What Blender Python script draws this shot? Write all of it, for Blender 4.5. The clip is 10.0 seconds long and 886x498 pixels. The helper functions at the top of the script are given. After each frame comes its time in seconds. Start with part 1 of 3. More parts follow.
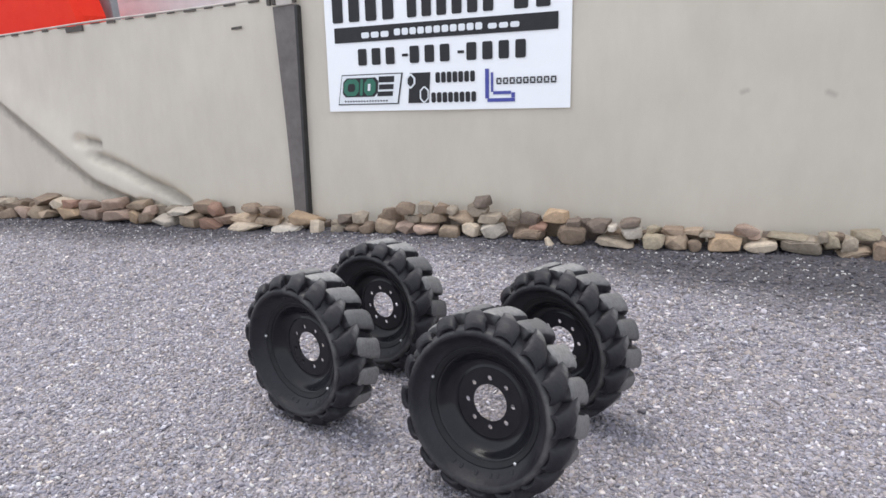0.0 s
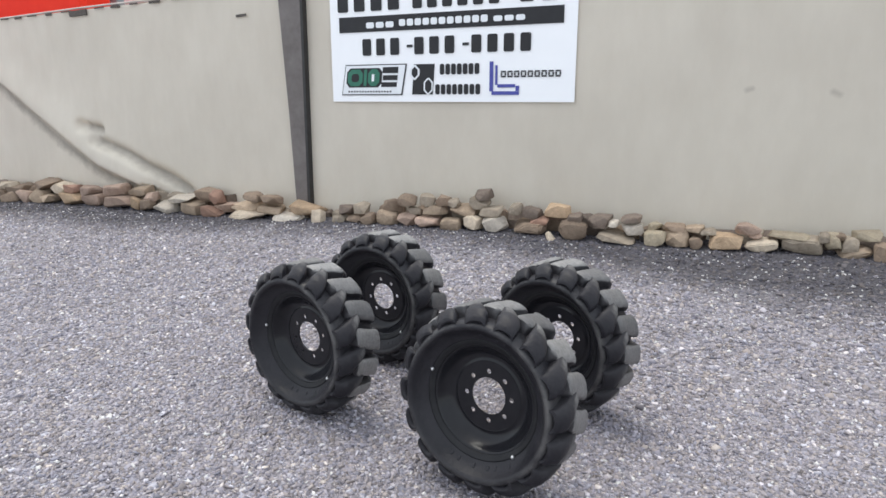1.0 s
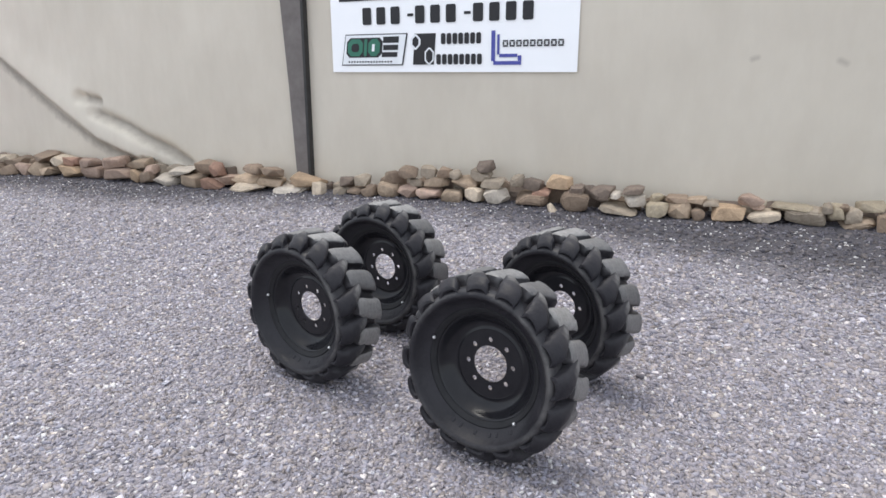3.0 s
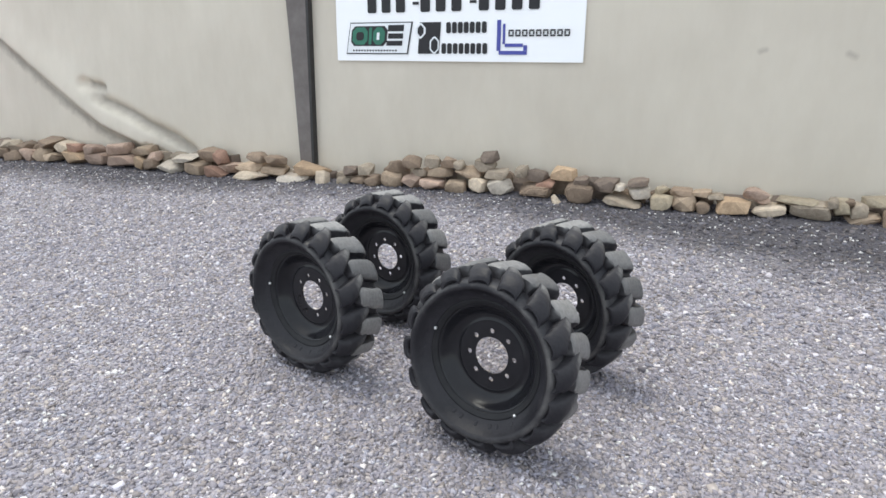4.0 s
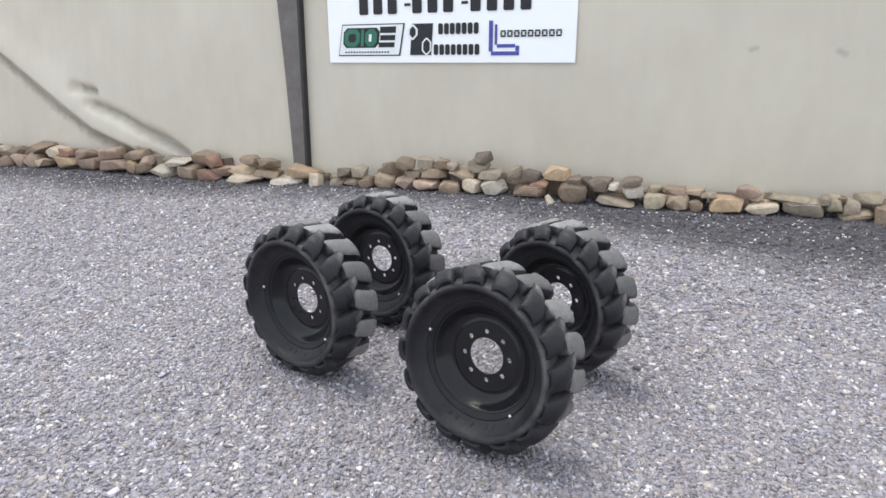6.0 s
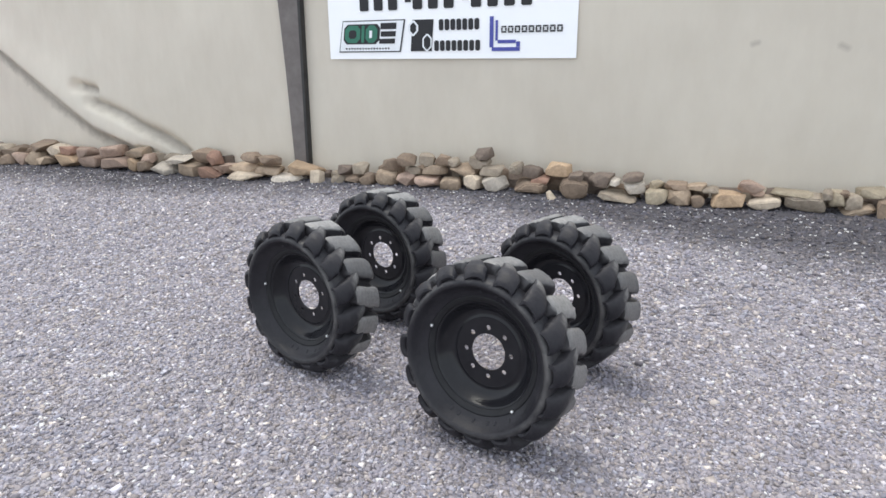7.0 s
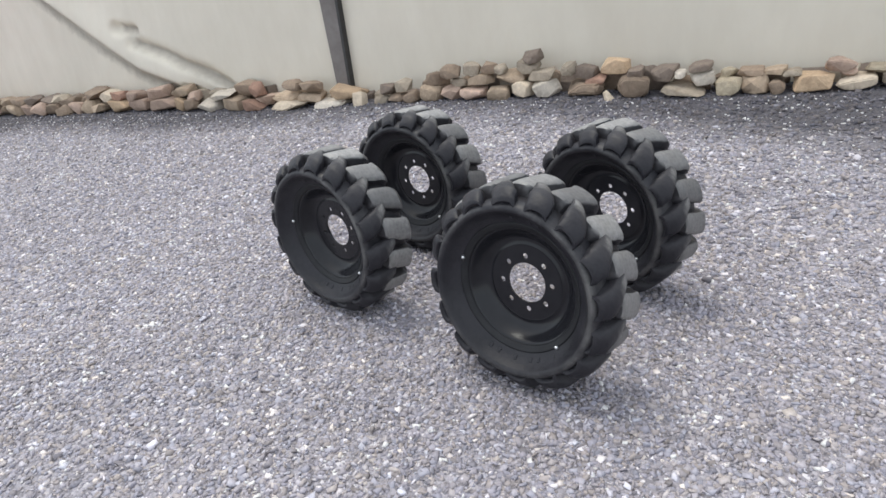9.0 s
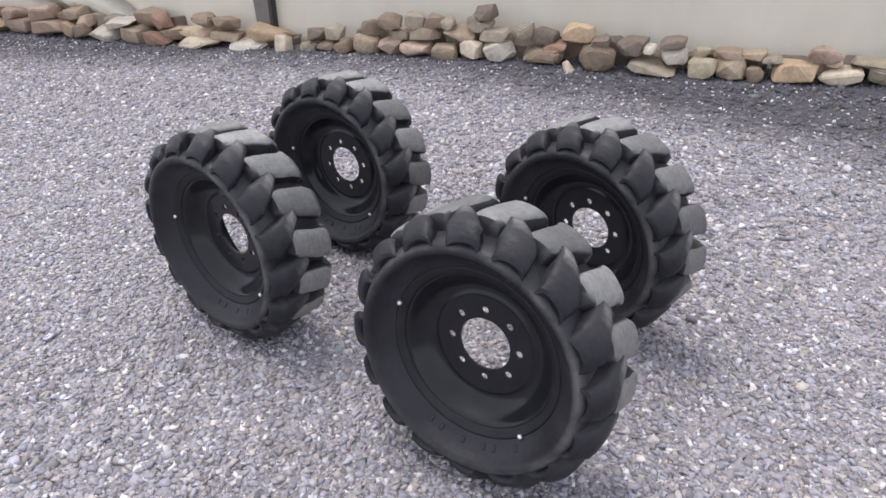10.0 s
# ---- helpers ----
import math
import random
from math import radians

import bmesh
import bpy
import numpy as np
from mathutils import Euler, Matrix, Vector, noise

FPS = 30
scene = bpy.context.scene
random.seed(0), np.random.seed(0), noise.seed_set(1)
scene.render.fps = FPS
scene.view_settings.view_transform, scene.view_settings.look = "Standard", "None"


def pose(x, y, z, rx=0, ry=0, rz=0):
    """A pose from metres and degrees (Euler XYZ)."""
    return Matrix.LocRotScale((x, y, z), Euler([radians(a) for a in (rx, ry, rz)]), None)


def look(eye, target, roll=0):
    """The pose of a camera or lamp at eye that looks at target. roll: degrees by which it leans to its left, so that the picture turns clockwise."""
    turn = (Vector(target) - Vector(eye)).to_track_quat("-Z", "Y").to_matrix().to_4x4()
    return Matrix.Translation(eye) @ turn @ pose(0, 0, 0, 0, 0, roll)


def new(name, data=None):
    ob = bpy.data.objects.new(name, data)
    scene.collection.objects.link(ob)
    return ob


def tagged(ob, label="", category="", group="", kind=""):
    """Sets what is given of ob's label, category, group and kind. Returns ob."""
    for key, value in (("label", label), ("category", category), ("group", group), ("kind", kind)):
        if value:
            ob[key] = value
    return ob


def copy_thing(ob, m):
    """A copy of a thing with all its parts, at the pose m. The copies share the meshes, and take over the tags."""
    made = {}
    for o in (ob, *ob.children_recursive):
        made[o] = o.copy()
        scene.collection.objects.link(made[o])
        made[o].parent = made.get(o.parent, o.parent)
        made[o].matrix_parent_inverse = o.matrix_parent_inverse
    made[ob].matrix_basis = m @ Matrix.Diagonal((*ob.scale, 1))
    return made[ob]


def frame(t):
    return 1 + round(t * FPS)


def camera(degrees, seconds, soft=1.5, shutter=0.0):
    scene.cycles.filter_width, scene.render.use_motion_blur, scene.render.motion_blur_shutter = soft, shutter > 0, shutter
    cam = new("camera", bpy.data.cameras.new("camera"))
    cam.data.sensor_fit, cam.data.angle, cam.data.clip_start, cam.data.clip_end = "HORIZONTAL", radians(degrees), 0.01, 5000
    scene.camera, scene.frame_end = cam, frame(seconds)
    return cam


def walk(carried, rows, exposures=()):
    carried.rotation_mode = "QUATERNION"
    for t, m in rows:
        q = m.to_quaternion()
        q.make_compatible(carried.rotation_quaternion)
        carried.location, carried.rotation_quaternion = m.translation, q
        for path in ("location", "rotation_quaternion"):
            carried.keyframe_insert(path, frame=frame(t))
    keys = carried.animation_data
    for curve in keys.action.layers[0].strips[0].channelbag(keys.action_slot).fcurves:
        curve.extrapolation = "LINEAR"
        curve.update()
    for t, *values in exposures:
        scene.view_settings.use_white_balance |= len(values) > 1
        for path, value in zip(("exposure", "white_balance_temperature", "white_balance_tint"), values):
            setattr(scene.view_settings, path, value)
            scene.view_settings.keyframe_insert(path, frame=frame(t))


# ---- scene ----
cam = camera(68.84, 10.0, soft=1.55)
PATH = [
    (0, (0.170, -0.108, 1.714), (-0.653, 1.630, 1.166), -4.41),
    (0.5, (0.165, -0.112, 1.720), (-0.667, 1.620, 1.165), -4.15),
    (1, (0.164, -0.113, 1.719), (-0.658, 1.619, 1.147), -3.28),
    (1.5, (0.163, -0.106, 1.707), (-0.668, 1.620, 1.133), -3.22),
    (2, (0.154, -0.102, 1.700), (-0.708, 1.603, 1.109), -3.78),
    (2.5, (0.159, -0.110, 1.695), (-0.670, 1.612, 1.105), -3.84),
    (2.7, (0.159, -0.111, 1.694), (-0.659, 1.602, 1.064), -3.73),
    (3.8, (0.160, -0.107, 1.688), (-0.672, 1.586, 1.023), -2.69),
    (4, (0.157, -0.099, 1.689), (-0.668, 1.594, 1.015), -2.86),
    (4.5, (0.155, -0.097, 1.686), (-0.672, 1.596, 1.015), -3.27),
    (5, (0.149, -0.093, 1.687), (-0.664, 1.602, 1.006), -2.34),
    (5.5, (0.156, -0.087, 1.689), (-0.658, 1.608, 1.006), -3.20),
    (5.7, (0.160, -0.093, 1.689), (-0.653, 1.606, 1.017), -3.28),
    (6.8, (0.162, -0.097, 1.685), (-0.649, 1.603, 1.012), -3.46),
    (7, (0.161, -0.093, 1.685), (-0.654, 1.602, 1.004), -3.65),
    (7.5, (0.162, -0.092, 1.686), (-0.665, 1.590, 0.989), -3.57),
    (8, (0.169, -0.072, 1.670), (-0.668, 1.584, 0.925), -4.32),
    (8.3, (0.182, -0.017, 1.650), (-0.680, 1.601, 0.852), -6.15),
    (8.5, (0.210, 0.049, 1.631), (-0.687, 1.645, 0.827), -7.17),
    (8.7, (0.233, 0.124, 1.626), (-0.683, 1.713, 0.829), -8.23),
    (8.9, (0.203, 0.183, 1.607), (-0.739, 1.729, 0.757), -9.80),
    (9, (0.187, 0.226, 1.602), (-0.804, 1.715, 0.707), -11.15),
    (9.2, (0.096, 0.365, 1.553), (-0.847, 1.828, 0.568), -9.59),
    (9.3, (0.060, 0.406, 1.556), (-0.777, 1.901, 0.524), -5.05),
    (9.4, (0.011, 0.481, 1.596), (-0.741, 2.031, 0.580), -1.16),
    (9.5, (-0.030, 0.521, 1.587), (-0.774, 2.073, 0.569), -0.23),
    (9.6, (-0.071, 0.560, 1.587), (-0.817, 2.084, 0.529), -0.71),
    (9.7, (-0.100, 0.617, 1.575), (-0.874, 2.108, 0.489), -2.19),
    (9.8, (-0.120, 0.673, 1.581), (-0.905, 2.167, 0.508), -2.54),
    (9.9, (-0.151, 0.748, 1.551), (-0.917, 2.259, 0.489), -3.19),
    (10, (-0.177, 0.831, 1.534), (-0.947, 2.341, 0.471), -4.79),
]
EXPOSURES = [(0, 0.1, 6420, 8), (0.5, 0.1, 6420, 5), (1.5, 0.1, 6420, 5), (2, 0.1, 6420, 6), (2.5, 0.1, 6420, 8), (4, 0.22, 6420, 3), (7.5, 0.22, 6420, 5), (8.5, 0.2, 6420, 4), (9, 0.2, 6420, 4), (9.5, 0.22, 6420, 8), (10, 0.22, 6400, 9)]
walk(cam, [(t, look(eye, target, roll)) for t, eye, target, roll in PATH], EXPOSURES)

# ---- world, sun, exposure ----
world = bpy.data.worlds.new("overcast_sky")
scene.world = world
world.use_nodes = True
wn, wl = world.node_tree.nodes, world.node_tree.links
sky = wn.new("ShaderNodeTexSky")
sky.sky_type, sky.sun_disc = "NISHITA", False
sky.sun_elevation, sky.sun_rotation = radians(71), radians(302)
sky.air_density, sky.dust_density, sky.ozone_density = 1.0, 4.0, 1.0
haze = wn.new("ShaderNodeMix")
haze.data_type = "RGBA"
haze.inputs[0].default_value = 0.55
haze.inputs[7].default_value = (8.6, 8.7, 9.1, 1)
wl.new(sky.outputs[0], haze.inputs[6])
wl.new(haze.outputs[2], wn["Background"].inputs[0])
wn["Background"].inputs[1].default_value = 0.208

sun_data = bpy.data.lights.new("hazy_sun", "SUN")
sun_data.energy, sun_data.angle, sun_data.color = 1.28, radians(28), (1.0, 0.96, 0.9)
sun = new("hazy_sun", sun_data)
sun.matrix_world = look((-4.6, 2.9, 16.0), (0, 0, 0))


# ---- materials ----
def material(name, base=(0.5, 0.5, 0.5), rough=0.6, metal=0.0):
    m = bpy.data.materials.new(name)
    m.use_nodes = True
    nt = m.node_tree
    b = nt.nodes["Principled BSDF"]
    b.inputs["Base Color"].default_value = (*base, 1)
    b.inputs["Roughness"].default_value = rough
    b.inputs["Metallic"].default_value = metal
    return m, nt, b


def node(nt, kind, **values):
    n = nt.nodes.new(kind)
    for k, v in values.items():
        n.inputs[k.replace("_", " ")].default_value = v
    return n


def noise_tex(nt, scale, detail=4.0, rough=0.55, coords="Object", stretch=None):
    tc = nt.nodes.new("ShaderNodeTexCoord")
    n = node(nt, "ShaderNodeTexNoise", Scale=scale, Detail=detail, Roughness=rough)
    if stretch:
        mp = node(nt, "ShaderNodeMapping", Scale=stretch)
        nt.links.new(tc.outputs[coords], mp.inputs[0])
        nt.links.new(mp.outputs[0], n.inputs[0])
    else:
        nt.links.new(tc.outputs[coords], n.inputs[0])
    return n


def ramp(nt, src, stops):
    r = nt.nodes.new("ShaderNodeValToRGB")
    el = r.color_ramp.elements
    while len(el) < len(stops):
        el.new(0.5)
    for e, (p, c) in zip(el, stops):
        e.position, e.color = p, (*c, 1)
    nt.links.new(src, r.inputs[0])
    return r


def mix(nt, fac, a, b, mode="MIX"):
    m = nt.nodes.new("ShaderNodeMix")
    m.data_type, m.blend_type = "RGBA", mode
    for sock, v in ((m.inputs[0], fac), (m.inputs[6], a), (m.inputs[7], b)):
        if isinstance(v, (int, float)):
            sock.default_value = v
        elif isinstance(v, tuple):
            sock.default_value = (*v, 1)
        else:
            nt.links.new(v, sock)
    return m.outputs[2]


def math_node(nt, op, a, b=0.0, clamp=False):
    m = nt.nodes.new("ShaderNodeMath")
    m.operation, m.use_clamp = op, clamp
    for sock, v in ((m.inputs[0], a), (m.inputs[1], b)):
        if isinstance(v, (int, float)):
            sock.default_value = v
        else:
            nt.links.new(v, sock)
    return m.outputs[0]


def bump(nt, bsdf, height, strength=0.3, distance=0.01):
    b = node(nt, "ShaderNodeBump", Strength=strength, Distance=distance)
    nt.links.new(height, b.inputs["Height"])
    nt.links.new(b.outputs[0], bsdf.inputs["Normal"])


def wall_foot_shade(nt):
    """0 on the open yard, 1 in the shade painted along the wall, which is wider towards +x and has a ragged edge."""
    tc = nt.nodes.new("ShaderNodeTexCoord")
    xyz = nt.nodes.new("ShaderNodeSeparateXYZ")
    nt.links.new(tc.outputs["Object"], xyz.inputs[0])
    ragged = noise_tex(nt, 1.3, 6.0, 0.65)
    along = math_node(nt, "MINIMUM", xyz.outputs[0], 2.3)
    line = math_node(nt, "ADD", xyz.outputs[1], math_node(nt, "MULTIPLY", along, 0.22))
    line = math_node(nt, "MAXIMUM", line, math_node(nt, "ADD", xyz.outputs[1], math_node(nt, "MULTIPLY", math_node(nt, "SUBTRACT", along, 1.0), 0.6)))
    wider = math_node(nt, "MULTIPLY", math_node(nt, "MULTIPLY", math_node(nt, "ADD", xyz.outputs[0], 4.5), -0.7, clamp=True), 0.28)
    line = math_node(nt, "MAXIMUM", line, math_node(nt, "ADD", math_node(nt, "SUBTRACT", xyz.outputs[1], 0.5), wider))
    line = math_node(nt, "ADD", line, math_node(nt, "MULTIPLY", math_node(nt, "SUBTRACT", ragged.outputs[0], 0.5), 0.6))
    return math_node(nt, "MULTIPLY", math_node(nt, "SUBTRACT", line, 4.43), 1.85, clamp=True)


def make_gravel_bed():
    m, nt, b = material("gravel_bed", rough=0.9)
    tc = nt.nodes.new("ShaderNodeTexCoord")
    v = node(nt, "ShaderNodeTexVoronoi", Scale=72.0)
    nt.links.new(tc.outputs["Object"], v.inputs[0])
    tone = nt.nodes.new("ShaderNodeSeparateColor")
    nt.links.new(v.outputs["Color"], tone.inputs[0])
    r = ramp(nt, tone.outputs[0], [(0.0, (0.16, 0.152, 0.16)), (0.35, (0.27, 0.26, 0.275)), (0.75, (0.35, 0.336, 0.358)), (0.94, (0.43, 0.415, 0.43)), (1.0, (0.7, 0.68, 0.68))])
    big = noise_tex(nt, 0.9, 3.0)
    c = mix(nt, 0.35, r.outputs[0], ramp(nt, big.outputs[0], [(0.3, (0.7, 0.68, 0.68)), (0.7, (1.0, 1.0, 1.0))]).outputs[0], "MULTIPLY")
    # shade at the wall foot, painted into the bed colour
    c = mix(nt, math_node(nt, "MULTIPLY", wall_foot_shade(nt), 0.9), c, (0.072, 0.07, 0.078))
    c = mix(nt, 1.0, c, (0.88, 0.861, 0.893), "MULTIPLY")
    nt.links.new(c, b.inputs["Base Color"])
    bump(nt, b, v.outputs["Distance"], 0.8, -0.010)
    return m


def make_gravel_chip():
    m, nt, b = material("gravel_chip", rough=0.8)
    g = nt.nodes.new("ShaderNodeNewGeometry")
    r = ramp(nt, g.outputs["Random Per Island"], [(0.0, (0.2, 0.193, 0.2)), (0.12, (0.29, 0.28, 0.292)), (0.5, (0.365, 0.352, 0.368)), (0.8, (0.43, 0.417, 0.428)), (0.93, (0.53, 0.515, 0.518)), (1.0, (0.84, 0.82, 0.81))])
    hue = math_node(nt, "FRACT", math_node(nt, "MULTIPLY", g.outputs["Random Per Island"], 41.7))
    tint = ramp(nt, hue, [(0.0, (1.08, 1.0, 0.88)), (0.3, (1.03, 0.99, 0.96)), (0.6, (0.99, 0.98, 1.04)), (1.0, (0.94, 0.98, 1.07))])
    n = noise_tex(nt, 140.0, 2.0)
    r = mix(nt, 1.0, r.outputs[0], tint.outputs[0], "MULTIPLY")
    c = mix(nt, 0.5, r, ramp(nt, n.outputs[0], [(0.3, (0.74, 0.73, 0.73)), (0.7, (1.0, 1.0, 1.0))]).outputs[0], "MULTIPLY")
    # the chips are darkened by the same painted shade
    c = mix(nt, math_node(nt, "MULTIPLY", wall_foot_shade(nt), 0.92), c, mix(nt, 0.9, c, (0.24, 0.235, 0.25), "MULTIPLY"))
    c = mix(nt, 1.0, c, (0.88, 0.861, 0.893), "MULTIPLY")
    nt.links.new(c, b.inputs["Base Color"])
    return m


def line_distance(nt, points):
    """How far a place lies from a line of (x, z) points on the wall."""
    tc = nt.nodes.new("ShaderNodeTexCoord")
    best = None
    for (ax, az), (bx, bz) in zip(points, points[1:]):
        rel = nt.nodes.new("ShaderNodeVectorMath")
        rel.operation = "SUBTRACT"
        nt.links.new(tc.outputs["Object"], rel.inputs[0])
        rel.inputs[1].default_value = (ax, 0, az)
        flat = nt.nodes.new("ShaderNodeVectorMath")
        flat.operation = "MULTIPLY"
        nt.links.new(rel.outputs[0], flat.inputs[0])
        flat.inputs[1].default_value = (1, 0, 1)
        dot = nt.nodes.new("ShaderNodeVectorMath")
        dot.operation = "DOT_PRODUCT"
        nt.links.new(flat.outputs[0], dot.inputs[0])
        ux, uz = bx - ax, bz - az
        dot.inputs[1].default_value = (ux / (ux * ux + uz * uz), 0, uz / (ux * ux + uz * uz))
        t = math_node(nt, "ADD", dot.outputs["Value"], 0.0, clamp=True)
        near = nt.nodes.new("ShaderNodeVectorMath")
        near.operation = "SCALE"
        near.inputs[0].default_value = (ux, 0, uz)
        nt.links.new(t, near.inputs["Scale"])
        gap = nt.nodes.new("ShaderNodeVectorMath")
        gap.operation = "DISTANCE"
        nt.links.new(flat.outputs[0], gap.inputs[0])
        nt.links.new(near.outputs[0], gap.inputs[1])
        best = gap.outputs["Value"] if best is None else math_node(nt, "MINIMUM", best, gap.outputs["Value"])
    return best


def make_fabric():
    m, nt, b = material("cream_fabric", rough=0.55)
    n1 = noise_tex(nt, 0.8, 4.0)
    n2 = noise_tex(nt, 5.0, 5.0, 0.6, stretch=(1.0, 1.0, 0.35))
    c = ramp(nt, n1.outputs[0], [(0.3, (0.73, 0.68, 0.595)), (0.7, (0.80, 0.752, 0.665))]).outputs[0]
    c = mix(nt, 0.25, c, ramp(nt, n2.outputs[0], [(0.35, (0.82, 0.8, 0.77)), (0.65, (1.0, 1.0, 1.0))]).outputs[0], "MULTIPLY")
    # grey ragged bands along the two creases, and three smudges
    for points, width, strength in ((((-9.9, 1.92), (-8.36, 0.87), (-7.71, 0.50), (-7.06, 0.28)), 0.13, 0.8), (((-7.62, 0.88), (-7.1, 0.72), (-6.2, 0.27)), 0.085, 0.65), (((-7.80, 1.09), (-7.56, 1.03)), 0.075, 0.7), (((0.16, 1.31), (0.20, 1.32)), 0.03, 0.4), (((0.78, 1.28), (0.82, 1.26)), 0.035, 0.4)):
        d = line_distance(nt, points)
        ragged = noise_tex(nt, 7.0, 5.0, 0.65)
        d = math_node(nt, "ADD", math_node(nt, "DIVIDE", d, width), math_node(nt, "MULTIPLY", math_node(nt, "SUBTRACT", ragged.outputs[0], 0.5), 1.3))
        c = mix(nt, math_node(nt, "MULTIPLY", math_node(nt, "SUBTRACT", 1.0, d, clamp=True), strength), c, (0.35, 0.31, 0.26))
    # splashed mud along the foot of the sheet
    tc = nt.nodes.new("ShaderNodeTexCoord")
    xyz = nt.nodes.new("ShaderNodeSeparateXYZ")
    nt.links.new(tc.outputs["Object"], xyz.inputs[0])
    n3 = noise_tex(nt, 6.0, 6.0, 0.7)
    edge = math_node(nt, "ADD", math_node(nt, "MULTIPLY", n3.outputs[0], 0.5), 0.1)
    low = math_node(nt, "MULTIPLY", math_node(nt, "SUBTRACT", edge, xyz.outputs[2]), 1.6, clamp=True)
    c = mix(nt, math_node(nt, "MULTIPLY", low, 0.12), c, (0.42, 0.37, 0.3))
    nt.links.new(c, b.inputs["Base Color"])
    weave = noise_tex(nt, 420.0, 2.0)
    dent = math_node(nt, "ADD", weave.outputs[0], math_node(nt, "MULTIPLY", n2.outputs[0], 3.0))
    bump(nt, b, dent, 0.15, 0.004)
    tr = nt.nodes.new("ShaderNodeBsdfTranslucent")
    nt.links.new(c, tr.inputs[0])
    mx = nt.nodes.new("ShaderNodeMixShader")
    mx.inputs[0].default_value = 0.34
    nt.links.new(b.outputs[0], mx.inputs[1])
    nt.links.new(tr.outputs[0], mx.inputs[2])
    nt.links.new(mx.outputs[0], nt.nodes["Material Output"].inputs[0])
    return m


def make_rubber(name, dusty):
    """Black rubber. dusty: 0 clean sidewall, 1 lightly scuffed tread, 2 tread caked with stone dust."""
    m, nt, b = material(name, rough=0.5)
    b.inputs["Specular IOR Level"].default_value = 0.2 if dusty == 1 else 0.6 if dusty else 0.27
    n1 = noise_tex(nt, 9.0, 5.0)
    n2 = noise_tex(nt, 60.0, 4.0)
    n3 = noise_tex(nt, 4.5, 6.0, 0.7)
    tc = nt.nodes.new("ShaderNodeTexCoord")
    xyz = nt.nodes.new("ShaderNodeSeparateXYZ")
    nt.links.new(tc.outputs["Object"], xyz.inputs[0])
    nrm = nt.nodes.new("ShaderNodeSeparateXYZ")
    nt.links.new(tc.outputs["Normal"], nrm.inputs[0])
    rr = math_node(nt, "SQRT", math_node(nt, "ADD", math_node(nt, "POWER", xyz.outputs[0], 2.0), math_node(nt, "POWER", xyz.outputs[2], 2.0)))
    c = ramp(nt, n1.outputs[0], [(0.3, (0.0098, 0.0096, 0.0132)), (0.7, (0.0215, 0.0206, 0.026))]).outputs[0]
    c = mix(nt, math_node(nt, "MULTIPLY", n2.outputs[0], 0.05), c, (0.16, 0.15, 0.14))
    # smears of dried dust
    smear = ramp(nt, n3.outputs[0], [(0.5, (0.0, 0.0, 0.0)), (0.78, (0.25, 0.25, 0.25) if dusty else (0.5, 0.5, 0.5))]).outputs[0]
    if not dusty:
        # smears end at the bulge; the dish is coloured darker as a shaded recess
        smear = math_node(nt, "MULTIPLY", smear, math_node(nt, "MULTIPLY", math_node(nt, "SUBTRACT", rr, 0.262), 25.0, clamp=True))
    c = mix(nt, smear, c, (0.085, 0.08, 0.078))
    if not dusty:
        # the moulded ring at the widest place: grey scuffs, plus painted light on its crest
        ring = math_node(nt, "SUBTRACT", 1.0, math_node(nt, "MULTIPLY", math_node(nt, "ABSOLUTE", math_node(nt, "SUBTRACT", rr, 0.311)), 62.0), clamp=True)
        crest_pale = ramp(nt, n3.outputs[0], [(0.40, (0.0, 0.0, 0.0)), (0.62, (0.6, 0.6, 0.6))]).outputs[0]
        c = mix(nt, math_node(nt, "MULTIPLY", ring, crest_pale), c, (0.15, 0.145, 0.14))
    else:
        dot = math_node(nt, "ADD", math_node(nt, "MULTIPLY", xyz.outputs[0], nrm.outputs[0]), math_node(nt, "MULTIPLY", xyz.outputs[2], nrm.outputs[2]))
        faces_out = math_node(nt, "MULTIPLY", math_node(nt, "SUBTRACT", math_node(nt, "DIVIDE", dot, rr), 0.4 if dusty > 1 else 0.84), 3.0 if dusty > 1 else 10.0, clamp=True)
        high = math_node(nt, "MULTIPLY", math_node(nt, "SUBTRACT", math_node(nt, "ADD", rr, math_node(nt, "MULTIPLY", n2.outputs[0], 0.014)), 0.360 if dusty > 1 else 0.378), 60.0, clamp=True)
        scuff = ramp(nt, n3.outputs[0], [(0.3, (0.72, 0.72, 0.72)), (0.55, (1.0, 1.0, 1.0))] if dusty > 1 else [(0.32, (0.35, 0.35, 0.35)), (0.6, (1.0, 1.0, 1.0))]).outputs[0]
        dust = math_node(nt, "MULTIPLY", math_node(nt, "MULTIPLY", high, faces_out), scuff)
        if dusty == 1:
            # dust thins out towards the near shoulder
            dust = math_node(nt, "MULTIPLY", dust, math_node(nt, "MULTIPLY", math_node(nt, "ADD", math_node(nt, "ADD", xyz.outputs[1], 0.012), math_node(nt, "MULTIPLY", n3.outputs[0], 0.05)), 40.0, clamp=True))
        pale = [(0.3, (0.15, 0.146, 0.143)), (0.7, (0.25, 0.242, 0.236))] if dusty > 1 else [(0.3, (0.11, 0.107, 0.105)), (0.7, (0.2, 0.194, 0.19))]
        # some bars carry less of it
        oi = nt.nodes.new("ShaderNodeObjectInfo")
        dust = math_node(nt, "MULTIPLY", dust, ramp(nt, oi.outputs["Random"], [(0.0, (0.35, 0.35, 0.35)), (0.7, (1.0, 1.0, 1.0))]).outputs[0])
        c = mix(nt, dust, c, ramp(nt, n2.outputs[0], pale).outputs[0])
    nt.links.new(c, b.inputs["Base Color"])
